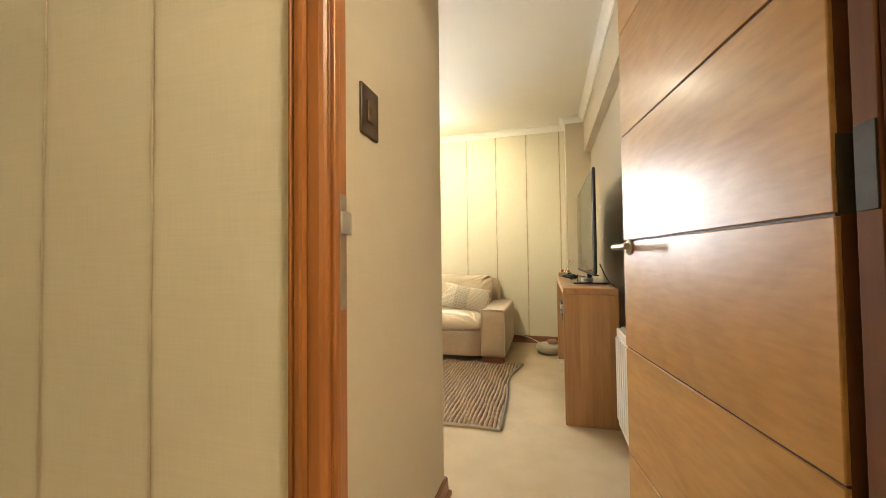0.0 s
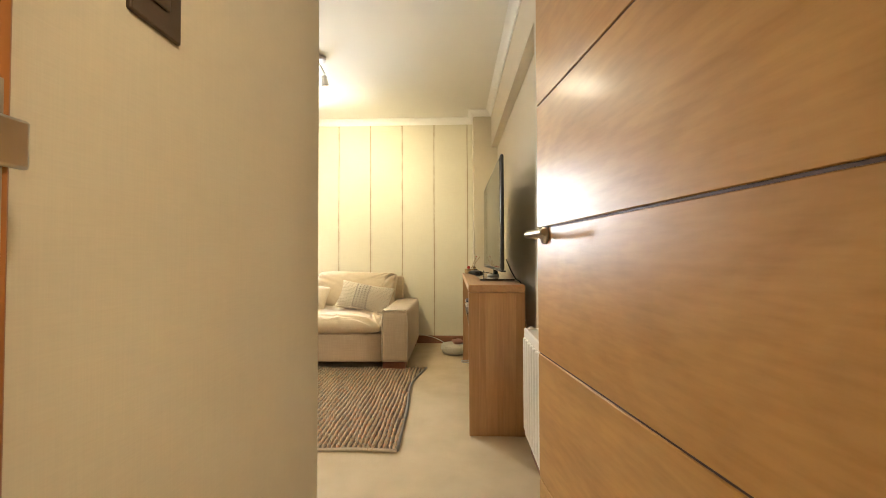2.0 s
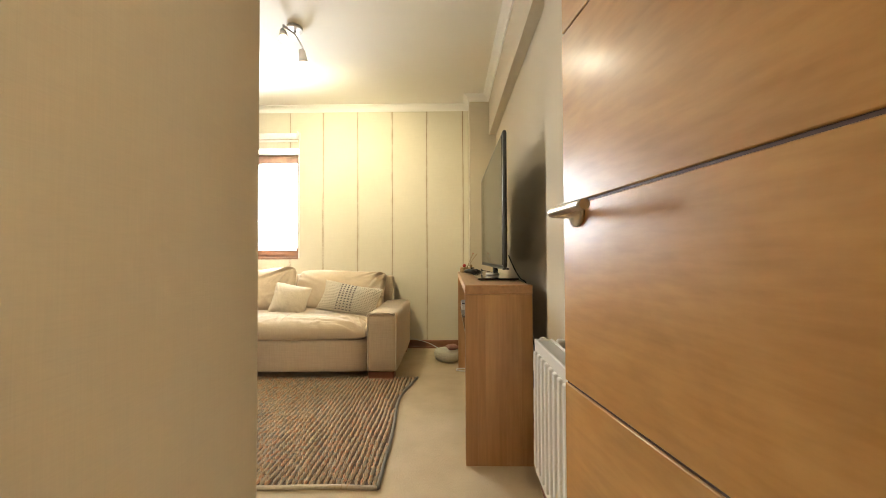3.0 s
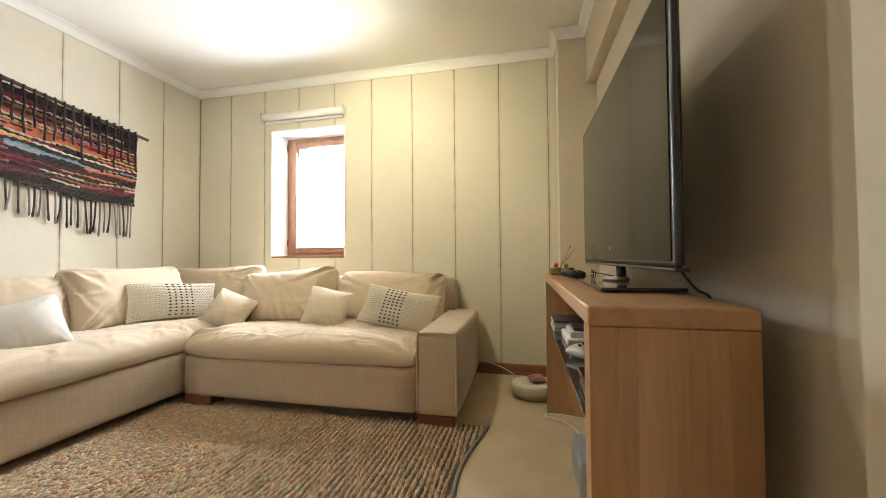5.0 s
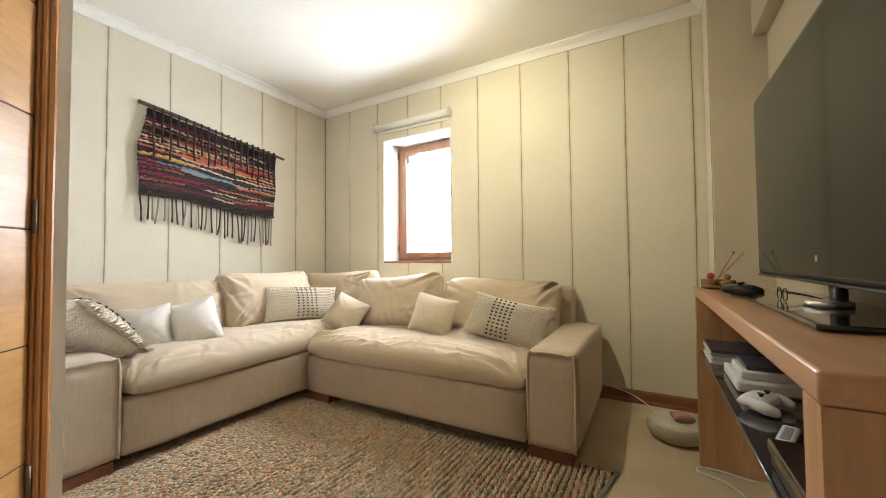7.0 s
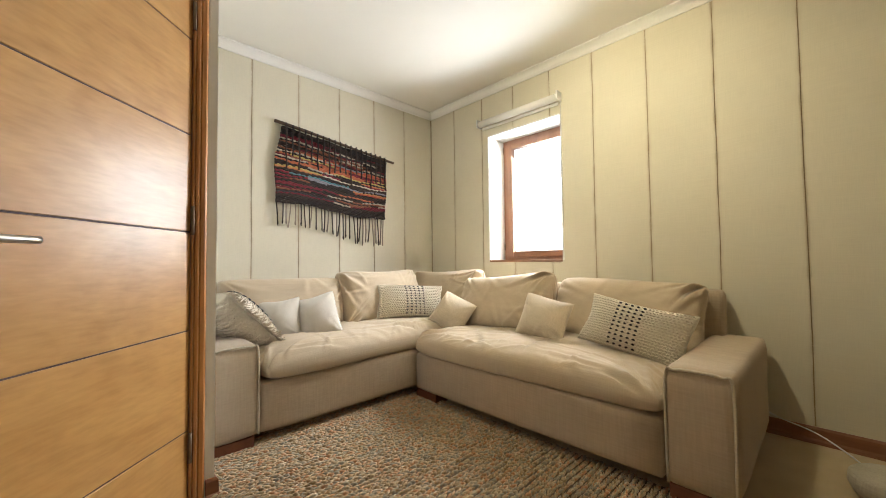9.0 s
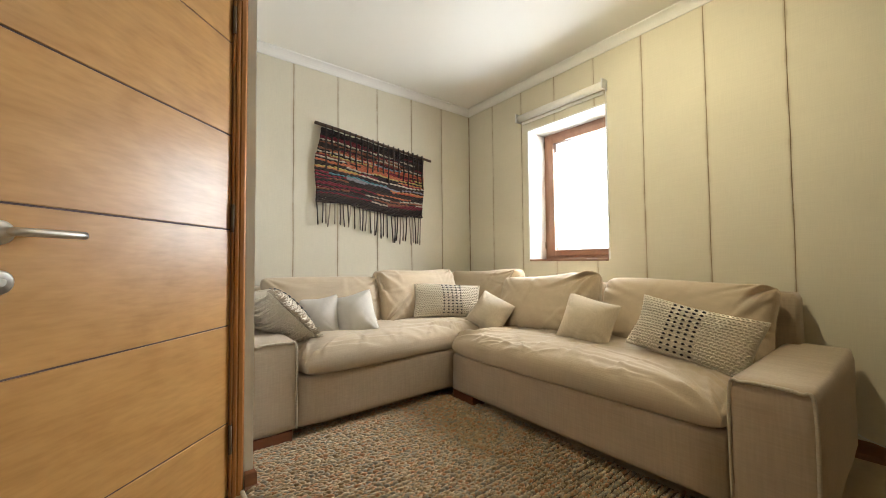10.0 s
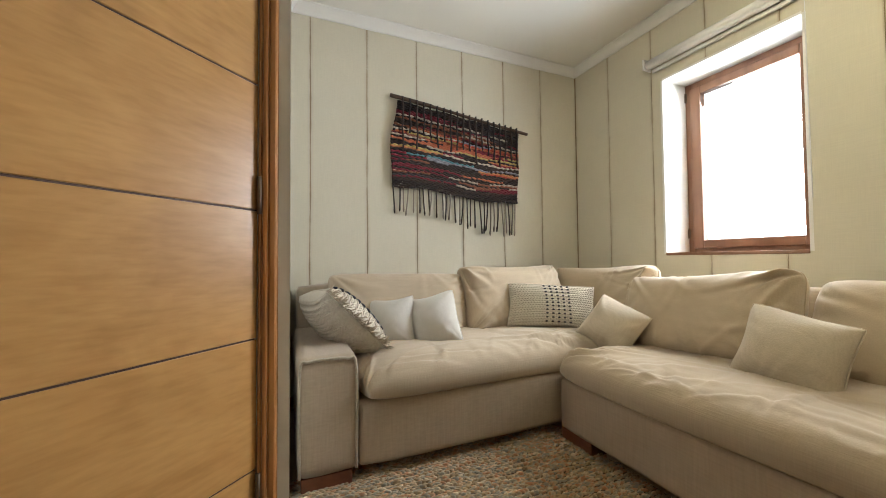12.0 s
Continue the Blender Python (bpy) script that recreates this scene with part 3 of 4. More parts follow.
casing("door_frame_left", moulding(-0.393, -0.318, 0.8235, -0.024, "x"), 2.16)
casing("door_frame_right", moulding(0.505, 0.432, 0.7035, -0.022, "x"), 2.16)
structure(part("door_jamb_left", rbox(-0.386, -0.316, 0.820, 0.8735, 0, 2.10, 0.003), CASING), "varnished timber door jamb")
# same timber as the left jamb, coloured darker for its shaded side
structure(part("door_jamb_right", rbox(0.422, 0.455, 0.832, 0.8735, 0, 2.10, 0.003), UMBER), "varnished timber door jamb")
# the lining's shade is in its wood colour
structure(part("door_lining_right", rbox(0.424, 0.455, 0.704, 0.831, 0, 2.10, 0.003), SHADEWOOD), "timber door lining with its shade put into the colour")
structure(part("door_stop", rbox(-0.316, -0.306, 0.819, 0.836, 0, 2.088, 0.003), CASING), "varnished timber door stop")
structure(part("door_head", rbox(-0.386, 0.455, 0.819, 0.875, 2.088, 2.12, 0.003), CASING), "varnished timber door head")
casing("closet_frame", moulding(2.318, 2.370, -1.812, 0.022, "y"), 2.16, HONEY)
structure(part("closet_jamb", rbox(-1.93, -1.815, 2.322, 2.372, 0, 2.10, 0.003), HONEY), "varnished timber door jamb")

plate = thing("strike_plate", "dull steel strike plate let into the door jamb", "strike plate")
part("plate", rbox(-0.3161, -0.3135, 0.842, 0.866, 0.885, 1.092, 0.001), STRIKE, plate)
part("latch_lip", rbox(-0.3161, -0.309, 0.845, 0.882, 1.02, 1.062, 0.003), STEEL, plate)
part("screw", rbox(-0.3161, -0.3125, 0.836, 0.841, 1.064, 1.071, 0.001), STEEL, plate)

sw = thing("light_switch", "dark bronze metal light switch plate on the wall", "light switch")
part("plate", rbox(-0.388, -0.379, 1.050, 1.141, 1.279, 1.403, 0.003), SWITCH, sw)
part("rocker", rbox(-0.380, -0.374, 1.077, 1.114, 1.314, 1.368, 0.003), BRONZE, sw)


def door(name, at, width, label, lever_z=0.974, knuckle=0.010, lock=True, low=0.287, rise=0.3757, edge=None):
    """A flush veneered door leaf of boards with dark grooves between, hung at its local origin."""
    ob = thing(name, label, "door", at)
    tagged(ob, kind="structure")
    part("core", rbox(0.004, width - 0.004, -0.036, -0.004, 0.012, 2.068), GROOVE, ob)
    levels = [0.010] + [low + rise * k for k in range(5)] + [2.07]
    for a, b in zip(levels, levels[1:]):
        part("board", rbox(0.0, width, -0.040, 0.0, a + 0.0025, b - 0.0025, 0.002, 1), DOOR, ob)
    # thin strip that paints shade onto the hinge edge
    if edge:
        part("edge_band", rbox(-0.0018, -0.0002, -0.0398, -0.007, 0.012, 2.068), edge, ob, "door edge coloured dark for its shade")
    lx = width - 0.062
    for s in (1, -1):
        y = 0.0 if s > 0 else -0.04
        h = part("lever_handle", lathe([(0.026, 0), (0.026, 0.006), (0.022, 0.009), (0.010, 0.010), (0.010, 0.040)], 20), STEEL, ob, "brushed steel lever handle")
        h.matrix_local = pose(lx, y, lever_z, -90 * s, 0, 0)
        part("lever", tube(bend([(0, 0, 0.030), (0, 0, 0.048), (-0.012, 0, 0.056), (-0.06, 0, 0.057), (-0.125, 0, 0.054)], 4), 0.0095, 12), STEEL, h)
        if not lock:
            continue
        k = part("lock_rose", lathe([(0.026, 0), (0.026, 0.007), (0.022, 0.010), (0.009, 0.010), (0.008, 0.016)], 20), STEEL, ob, "round steel lock rose")
        k.matrix_local = pose(lx, y, lever_z - 0.105, -90 * s, 0, 0)
    for z in (0.225, 1.083, 1.885):
        hg = part("hinge", rbox(-0.0025, 0.0, -0.034, -0.004, z - 0.055, z + 0.055, 0.0005, 1), HINGE, ob, "dark bronze hinge")
        part("knuckle", tube([(0.003 if knuckle > 0 else -0.006, knuckle, z - 0.055), (0.003 if knuckle > 0 else -0.006, knuckle, z + 0.055)], 0.007, 10), BRONZE, hg)
    return ob


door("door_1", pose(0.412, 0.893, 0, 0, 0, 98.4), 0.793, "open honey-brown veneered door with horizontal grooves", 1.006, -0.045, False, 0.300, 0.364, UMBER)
for z in (0.225, 1.083, 1.885):
    structure(part("hinge_leaf", rbox(0.4195, 0.4225, 0.835, 0.869, z - 0.055, z + 0.055, 0.001, 1), HINGE), "dull metal hinge leaf on the jamb")
door("door_2", pose(-1.802, 2.316, 0, 0, 0, -45), 0.75, "half-open honey-brown veneered door with horizontal grooves")

# ---- window ----
win = thing("window_1", "brown timber window in a deep white reveal", "window")
tagged(win, kind="structure")
FY = 4.862
for nm, b in (("reveal_left", rbox(WX0 - 0.012, WX0 + 0.003, YW - 0.001, FY + 0.06, WZ0, WZ1)), ("reveal_right", rbox(WX1 - 0.003, WX1 + 0.012, YW - 0.001, FY + 0.06, WZ0, WZ1)),
              ("reveal_head", rbox(WX0 + 0.003, WX1 - 0.003, YW - 0.001, FY + 0.06, WZ1 - 0.004, WZ1 + 0.01))):
    part(nm, b, WHITE, win, "white painted window reveal")
part("window_sill", rbox(WX0 + 0.003, WX1 - 0.003, YW - 0.006, FY + 0.06, WZ0 - 0.012, WZ0 + 0.006, 0.003), FRAMEWOOD, win, "thin brown sill edge")
fr = part("window_frame", rbox(WX0 + 0.003, WX0 + 0.043, FY, FY + 0.06, WZ0, WZ1 - 0.004, 0.004), FRAMEWOOD, win)
for b in (rbox(WX1 - 0.043, WX1 - 0.003, FY, FY + 0.06, WZ0, WZ1 - 0.004, 0.004), rbox(WX0 + 0.043, WX1 - 0.043, FY + 0.001, FY + 0.06, WZ0, WZ0 + 0.035, 0.004), rbox(WX0 + 0.043, WX1 - 0.043, FY + 0.001, FY + 0.06, WZ1 - 0.044, WZ1 - 0.004, 0.004)):
    part("frame_bar", b, FRAMEWOOD, fr)
a0, a1, c0, c1 = WX0 + 0.040, WX1 - 0.040, WZ0 + 0.032, WZ1 - 0.041
sash = part("sash", rbox(a0, a0 + 0.064, FY - 0.012, FY + 0.04, c0, c1, 0.005), FRAMEWOOD, win)
for b in (rbox(a1 - 0.064, a1, FY - 0.012, FY + 0.04, c0, c1, 0.005), rbox(a0 + 0.064, a1 - 0.064, FY - 0.011, FY + 0.04, c0, c0 + 0.052, 0.005), rbox(a0 + 0.064, a1 - 0.064, FY - 0.011, FY + 0.04, c1 - 0.052, c1, 0.005)):
    part("sash_bar", b, FRAMEWOOD, sash)
pane = part("pane", rbox(a0 + 0.045, a1 - 0.045, FY + 0.012, FY + 0.018, c0 + 0.045, c1 - 0.045), GLASS, win, "clear glass pane")
pane.visible_shadow = False
for z in (WZ0 + 0.1, WZ1 - 0.12):
    part("window_hinge", tube([(WX0 + 0.012, FY - 0.008, z), (WX0 + 0.012, FY - 0.008, z + 0.06)], 0.007, 8), BRONZE, win)
structure(part("backdrop", rbox(-6, 3, 7.0, 7.02, -2, 6), SKYCARD), "bright overcast sky outside the window")

blind = thing("roller_blind", "rolled-up white roller blind above the window", "roller blind")
part("roll", tube([(-2.275, 4.600, 2.165), (-1.492, 4.600, 2.165)], 0.030, 18), WHITE, blind)
part("hem_bar", rbox(-2.262, -1.505, 4.618, 4.632, 2.112, 2.134, 0.004), WHITE, blind)
for x in (-2.285, -1.488):
    br = part("bracket", rbox(x - 0.006, x + 0.006, 4.566, 4.6395, 2.132, 2.206, 0.004), PLASTIC, blind)
part("pull_chain", tube([(-1.478, 4.606, 2.17), (-1.478, 4.610, 1.5), (-1.476, 4.612, 1.16)], 0.0022, 6), PLASTIC, blind)

# ---- ceiling spotlight ----
spot = thing("ceiling_spotlight", "brushed steel two-lamp ceiling spotlight, lit", "spotlight")
LX, LY = -0.985, 3.33
part("mounting_plate", lathe([(0.05, 0), (0.05, 0.022), (0.045, 0.026)], 24, at=(LX, LY, CEILING - 0.0265)), STEEL, spot)
part("bar", tube([(LX - 0.04, LY - 0.09, CEILING - 0.045), (LX, LY, CEILING - 0.052), (LX - 0.004, LY + 0.14, CEILING - 0.06)], 0.008, 10), STEEL, spot)
part("bar_stem", tube([(LX, LY, CEILING - 0.028), (LX, LY, CEILING - 0.056)], 0.008, 10), STEEL, spot)


def spot_head(joint, aim):
    """A tapered lamp head on a short stem, aimed along a direction."""
    d = Vector(aim).normalized()
    p = Vector(joint)
    c = p + Vector((0, 0, -0.05))
    h = part("lamp_head", tube([c - d * 0.035, c - d * 0.03, c, c + d * 0.035, c + d * 0.05], [0.014, 0.022, 0.024, 0.030, 0.031], 18), STEEL, spot)
    part("stem", tube([p, c], 0.006, 8), STEEL, h)
    part("bulb", tube([c + d * 0.050, c + d * 0.056], [0.026, 0.024], 16), BULB, h, "glowing warm halogen lamp")
    return c + d * 0.075


e1 = spot_head((LX - 0.04, LY - 0.085, CEILING - 0.05), (0.3, -0.5, -1.0))
e2 = spot_head((LX - 0.004, LY + 0.14, CEILING - 0.062), (0.05, 0.30, -1.0))
lamp("spot_one", "SPOT", look(e1, e1 + Vector((0.3, -0.5, -1.0))), SPOT_W * 1.1, (1.0, 0.89, 0.68), radius=0.035, cone=104)
lamp("spot_two", "SPOT", look(e2, e2 + Vector((-0.05, 1.0, -0.85))), SPOT_W * 2.5, (1.0, 0.86, 0.55), radius=0.025, cone=156)

# corridor lamp behind the walker
cl = thing("ceiling_lamp", "round opal ceiling lamp in the corridor", "ceiling lamp")
part("base", lathe([(0.14, 0), (0.14, 0.02)], 28, at=(0.95, 0.05, CEILING - 0.02)), WHITE, cl)
part("opal_shade", lathe([(0.04, -0.07), (0.09, -0.055), (0.12, -0.03), (0.128, 0.0)], 28, at=(0.95, 0.05, CEILING - 0.021)), PLASTIC, cl)
lamp("corridor_light", "POINT", Matrix.Translation((0.95, 0.05, CEILING - 0.2)), HALL_W, WARM, radius=0.1)

# ---- sofa ----
def arm(sofa, x0, x1, y0, y1, z1, front):
    """A square sofa arm with piping round its front panel; front is 'y' (towards -y) or 'x' (towards +x)."""
    a = part("arm", soft_box(x0, x1, y0, y1, 0.062, z1, 0.032), LINEN, sofa)
    i = 0.012
    if front == "y":
        loop = [(x0 + i, y0 + 0.004, 0.075), (x0 + i, y0 + 0.004, z1 - 0.045), (x0 + 0.045, y0 + 0.004, z1 - 0.008), ((x0 + x1) / 2, y0 + 0.004, z1 - 0.003), (x1 - 0.045, y0 + 0.004, z1 - 0.008), (x1 - i, y0 + 0.004, z1 - 0.045), (x1 - i, y0 + 0.004, 0.075)]
    else:
        loop = [(x1 - 0.004, y0 + i, 0.075), (x1 - 0.004, y0 + i, z1 - 0.045), (x1 - 0.004, y0 + 0.045, z1 - 0.008), (x1 - 0.004, (y0 + y1) / 2, z1 - 0.003), (x1 - 0.004, y1 - 0.045, z1 - 0.008), (x1 - 0.004, y1 - i, z1 - 0.045), (x1 - 0.004, y1 - i, 0.075)]
    part("piping", tube(bend(loop, 5), 0.0055, 8), PIPING, a)
    return a


def soft_box(x0, x1, y0, y1, z0, z1, r, wave=0.004):
    """An upholstered block: rounded, with faces that swell and dip a little."""
    bm = rbox(x0, x1, y0, y1, z0, z1)
    bmesh.ops.subdivide_edges(bm, edges=bm.edges[:], cuts=10, use_grid_fill=True)
    for v in bm.verts:
        lim = [(x0, x1), (y0, y1), (z0, z1)]
        q = Vector([min(max(v.co[k], lim[k][0] + r), lim[k][1] - r) for k in range(3)])
        d = v.co - q
        if d.length > 1e-6:
            v.co = q + d.normalized() * min(r, d.length if sum(abs(c) > 1e-6 for c in d) == 1 else r)
        v.co += Vector([noise.noise(v.co * 6 + Vector((k * 9.0, 0, 0))) * wave for k in range(3)])
    for f in bm.faces:
        f.smooth = True
    return bm


def cushion_seat(sofa, w, h, t, at, seed):
    bm, grid = pillow(w, h, t, seed, 130, 6.0, 0.42, 0.004, 64, 0.0075, low=0.60, flat=0.0035, corner=((1, -1), (-1, -1)), blunt=0.02, under=0.4)
    ob = part("seat_cushion", bm, LINEN_C, sofa, "plump creased linen seat cushion")
    ob.matrix_local = at
    return ob


s1 = thing("sofa_window_section", "beige linen sofa section below the window", "sofa", group="corner sofa")
part("base", soft_box(-2.055, -0.568, 3.632, 4.56, 0.062, 0.306, 0.02), LINEN, s1)
arm(s1, -0.568, -0.336, 3.630, 4.585, 0.505, "y")
part("backrest", soft_box(-2.93, -0.50, 4.44, 4.615, 0.30, 0.752, 0.045), LINEN, s1)
part("backrest_corner", soft_box(-2.93, -2.06, 4.30, 4.44, 0.062, 0.31, 0.02), LINEN, s1)
cushion_seat(s1, 1.485, 0.86, 0.215, pose(-1.315, 4.043, 0.355), 11.0)
for x, y in ((-0.46, 3.70), (-0.46, 4.52), (-1.96, 3.70), (-1.96, 4.50)):
    part("foot", rbox(x - 0.095, x + 0.095, y - 0.058, y + 0.05, 0.0, 0.066, 0.004), FOOT, s1, "dark stained wooden block foot")

s2 = thing("sofa_wall_section", "beige linen sofa section along the wall", "sofa", group="corner sofa")
part("base", soft_box(-2.95, -2.082, 2.66, 4.29, 0.062, 0.322, 0.02), LINEN, s2)
arm(s2, -2.96, -2.078, 2.428, 2.662, 0.512, "x")
part("backrest", soft_box(-2.975, -2.80, 2.44, 4.43, 0.31, 0.752, 0.045), LINEN, s2)
cushion_seat(s2, 1.62, 0.86, 0.215, pose(-2.488, 3.475, 0.371, 0, 0, 90), 23.0)
for x, y in ((-2.15, 2.54), (-2.85, 2.54), (-2.85, 4.2)):
    part("foot", rbox(x - 0.055, x + 0.060, y - 0.095, y + 0.095, 0.0, 0.066, 0.004), FOOT, s2, "dark stained wooden block foot")

# ---- loose cushions: name, size, material, place, lean ----


def cushion(name, label, w, h, t, material, at, seed, group, **shape):
    bm, grid = pillow(w, h, t, seed, **shape)
    ob = part(name, bm, material)
    ob.matrix_world = at
    part("seam", rim(grid, 0.003), material, ob)
    return tagged(ob, label, "cushion", group)


BACK = "back cushions of the sofa"
SOFT = {"power": 3.6, "soft": 0.36, "pinch": 0.018, "n": 72, "folds": 26, "amp": 0.0085, "thin_top": 0.06, "flat": 0.0035, "blunt": 0.07}
cushion("back_cushion", "large beige linen back cushion against the wall", 0.84, 0.42, 0.23, LINEN_C, pose(-2.70, 3.01, 0.608, 78, 0, 90) @ pose(0, 0, 0, 0, 0, -1), 1.0, BACK, dip=0.03, **SOFT)
cushion("back_cushion", "large beige linen back cushion, corner flopping forward", 0.76, 0.445, 0.25, LINEN_C, pose(-2.66, 3.77, 0.633, 76, 0, 90) @ pose(0, 0, 0, 0, 0, 1), 2.0, BACK, dip=0.035, corner=((-1, -1), (-1, 1)), **SOFT)
cushion("back_cushion", "beige linen back cushion creased in the corner", 0.80, 0.43, 0.24, LINEN_C, pose(-2.46, 4.32, 0.625, 76, 0, 6) @ pose(0, 0, 0, 0, 0, 2), 3.0, BACK, dip=0.02, corner=((1, 1), (1, 1)), **SOFT)
cushion("back_cushion", "beige linen back cushion under the window", 0.79, 0.45, 0.27, LINEN_C, pose(-1.755, 4.25, 0.600, 72, 0, 0) @ pose(0, 0, 0, 0, 0, 4), 4.0, BACK, dip=0.06, corner=((1, 1),), **SOFT)
cushion("back_cushion", "beige linen back cushion beside the sofa arm", 0.83, 0.425, 0.25, LINEN_C, pose(-0.955, 4.32, 0.588, 75, 0, 0) @ pose(0, 0, 0, 0, 0, -1), 5.0, BACK, dip=0.02, corner=((1, 1), (1, 1)), **SOFT)

THROW = "small throw cushions"
SMALL = {"power": 2.0, "soft": 0.58, "pinch": 0.075, "n": 44, "folds": 12, "amp": 0.004, "flat": 0.0015, "blunt": 0.03}
cushion("throw_cushion", "small off-white cotton cushion", 0.245, 0.275, 0.17, WHITECLOTH, pose(-2.50, 2.905, 0.553, 68, 0, 58) @ pose(0, 0, 0, 0, 0, 9), 6.0, THROW, **SMALL)
cushion("throw_cushion", "small off-white cotton cushion", 0.27, 0.295, 0.18, WHITECLOTH, pose(-2.44, 3.120, 0.562, 64, 0, 64) @ pose(0, 0, 0, 0, 0, 13), 7.0, THROW, **SMALL)
cushion("throw_cushion", "small cream cotton cushion in the sofa corner", 0.30, 0.28, 0.18, CREAM, pose(-2.055, 3.985, 0.528, 60, 0, 18) @ pose(0, 0, 0, 0, 0, -24), 8.0, THROW, **SMALL)
cushion("throw_cushion", "small cream cotton cushion leaning on a back cushion", 0.31, 0.30, 0.18, CREAM, pose(-1.325, 4.045, 0.548, 64, 0, 10) @ pose(0, 0, 0, 0, 0, -11), 9.0, THROW, **SMALL)


def axes(at, right, normal):
    """A pose from the way a thing's width runs and the way its face looks."""
    z = Vector(normal).normalized()
    x = Vector(right)
    x = (x - z * x.dot(z)).normalized()
    y = z.cross(x)
    return Matrix.Translation(at) @ Matrix((x, y, z)).transposed().to_4x4()


def lumbar(label, w, h, t, at, seed, fringe=False, bands=(-0.16, 0.10)):
    """A knitted oblong cushion with rows of dark stitches across it."""
    bm, (line, P) = pillow(w, h, t, seed, 40, 2.3, 0.46, 0.075, 4, 0.003)
    ob = part("knitted_cushion", bm, KNIT)
    ob.matrix_world = at
    tagged(ob, label, "cushion", "knitted cushions")

    def on(u, v, lift=0.0):
        a, b = np.interp(u, line, np.arange(41)), np.interp(v, line, np.arange(41))
        i, j = min(int(a), 39), min(int(b), 39)
        p = P[i, j] + (P[i + 1, j] - P[i, j]) * (a - i) + (P[i, j + 1] - P[i, j]) * (b - j)
        return Vector((p[0], p[1], p[2] + lift))

    bm = bmesh.new()
    for r in range(19):
        for c in range(30):
            u, v = (c + 0.5 * (r % 2) - 14.75) / 15.4, (r - 9) / 9.7
            if not fringe and abs(u - bands[0] - bands[1]) < bands[1] - bands[0] + 0.02 and r % 2:
                continue
            du, dv = 0.030, (0.035 if r % 2 else -0.035)
            for side in ((1, -1) if fringe else (1,)):
                pts = [on(u - du, v - dv, -0.001), on(u, v, 0.0035), on(u + du, v + dv, -0.001)]
                tube([(p.x, p.y, p.z * side) for p in pts], [0.002, 0.0036 if fringe else 0.0048, 0.002], 5, bm)
    tagged(part("knit_stitches", bm, KNIT, ob), kind="stuff")
    bm = bmesh.new()
    for k in range(5):
        u = 2 * (bands[0] + (bands[1] - bands[0]) * k / 4)
        for j in range(11):
            v = (j - 5) / 5.9
            tube([on(u - 0.026, v, 0.004), on(u, v, 0.0085), on(u + 0.026, v, 0.004)], [0.003, 0.0058, 0.003], 6, bm)
    tagged(part("dark_stitching", bm, STITCH, ob, "five rows of dark stitches"), kind="stuff")
    if fringe:
        bm = bmesh.new()
        for k in range(110):
            y = (k / 109 - 0.5) * h * 0.97
            x = P[40, int(np.interp(2 * y / h, line, np.arange(41))), 0]
            up = random.uniform(-0.016, 0.03)
            out = random.uniform(0.032, 0.058)
            tube([(x - 0.012, y, 0.0), (x + out * 0.5, y + random.uniform(-0.007, 0.007), up * 0.3), (x + out, y + random.uniform(-0.014, 0.014), up)], [0.0045, 0.004, 0.0018], 5, bm)
        tagged(part("fringe", bm, CREAM, ob, "cream knotted fringe"), kind="stuff")
    return ob


lumbar("cream knitted oblong cushion with dark stitched rows", 0.56, 0.28, 0.15, pose(-2.43, 3.90, 0.595, 66, 0, 70) @ pose(0, 0, 0, 0, 0, -3), 31.0, bands=(-0.10, 0.16))
lumbar("cream knitted oblong cushion with dark stitched rows leaning on the arm", 0.51, 0.27, 0.15, pose(-0.800, 4.03, 0.562, 66, 0, 2) @ pose(0, 0, 0, 0, 0, -10), 32.0, bands=(-0.16, 0.08))
lumbar("cream knitted fringed cushion lying over the sofa arm", 0.36, 0.41, 0.21, axes((-2.46, 2.645, 0.588), (0.93, 0.25, 0.12), (-0.30, 0.66, 0.68)), 33.0, fringe=True, bands=(0.14, 0.36))

# ---- television cabinet ----
cab = thing("tv_cabinet", "low waxed timber television cabinet with an open front", "cabinet")
CX0, CX1, CY0, CY1, CZ = 0.123, 0.425, 2.537, 4.0, 0.796
part("top", rbox(CX0, CX1, CY0, CY1, CZ - 0.041, CZ, 0.005), OAKTOP, cab)
for a, b in ((CY0 + 0.002, CY0 + 0.062), (CY1 - 0.062, CY1 - 0.002)):
    sp = part("side_panel", rbox(CX0 + 0.004, CX1 - 0.004, a + 0.002, b - 0.002, 0.0, CZ - 0.042), OAK, cab)
    cuts = [CX0 + 0.002, 0.180, 0.214, 0.305, 0.372, CX1 - 0.002]
    for u, v in zip(cuts, cuts[1:]):
        part("board", rbox(u, v, a, b, 0.0, CZ - 0.0415, 0.0006, 1), OAK, sp)
part("rear_panel", rbox(CX1 - 0.022, CX1 - 0.004, CY0 + 0.062, CY1 - 0.062, 0.30, CZ - 0.0415), OAK, cab)
part("shelf", rbox(CX0 + 0.015, CX1 - 0.024, CY0 + 0.0625, CY1 - 0.0625, 0.505, 0.515, 0.002, 1), DARKGLASS, cab, "smoked glass shelf")

# ---- television ----
tv = thing("television", "flat black television on a glass foot, switched off", "television")
tvb = part("body", rbox(0.302, 0.322, 2.585, 3.715, 0.868, 1.512, 0.012, 3), BLACK, tv)
part("rear_shell", rbox(0.321, 0.346, 2.80, 3.50, 0.95, 1.36, 0.012, 3), BLACK, tv)
part("screen", rbox(0.2995, 0.3035, 2.606, 3.694, 0.884, 1.490), SCREEN, tv, "dark reflective screen")
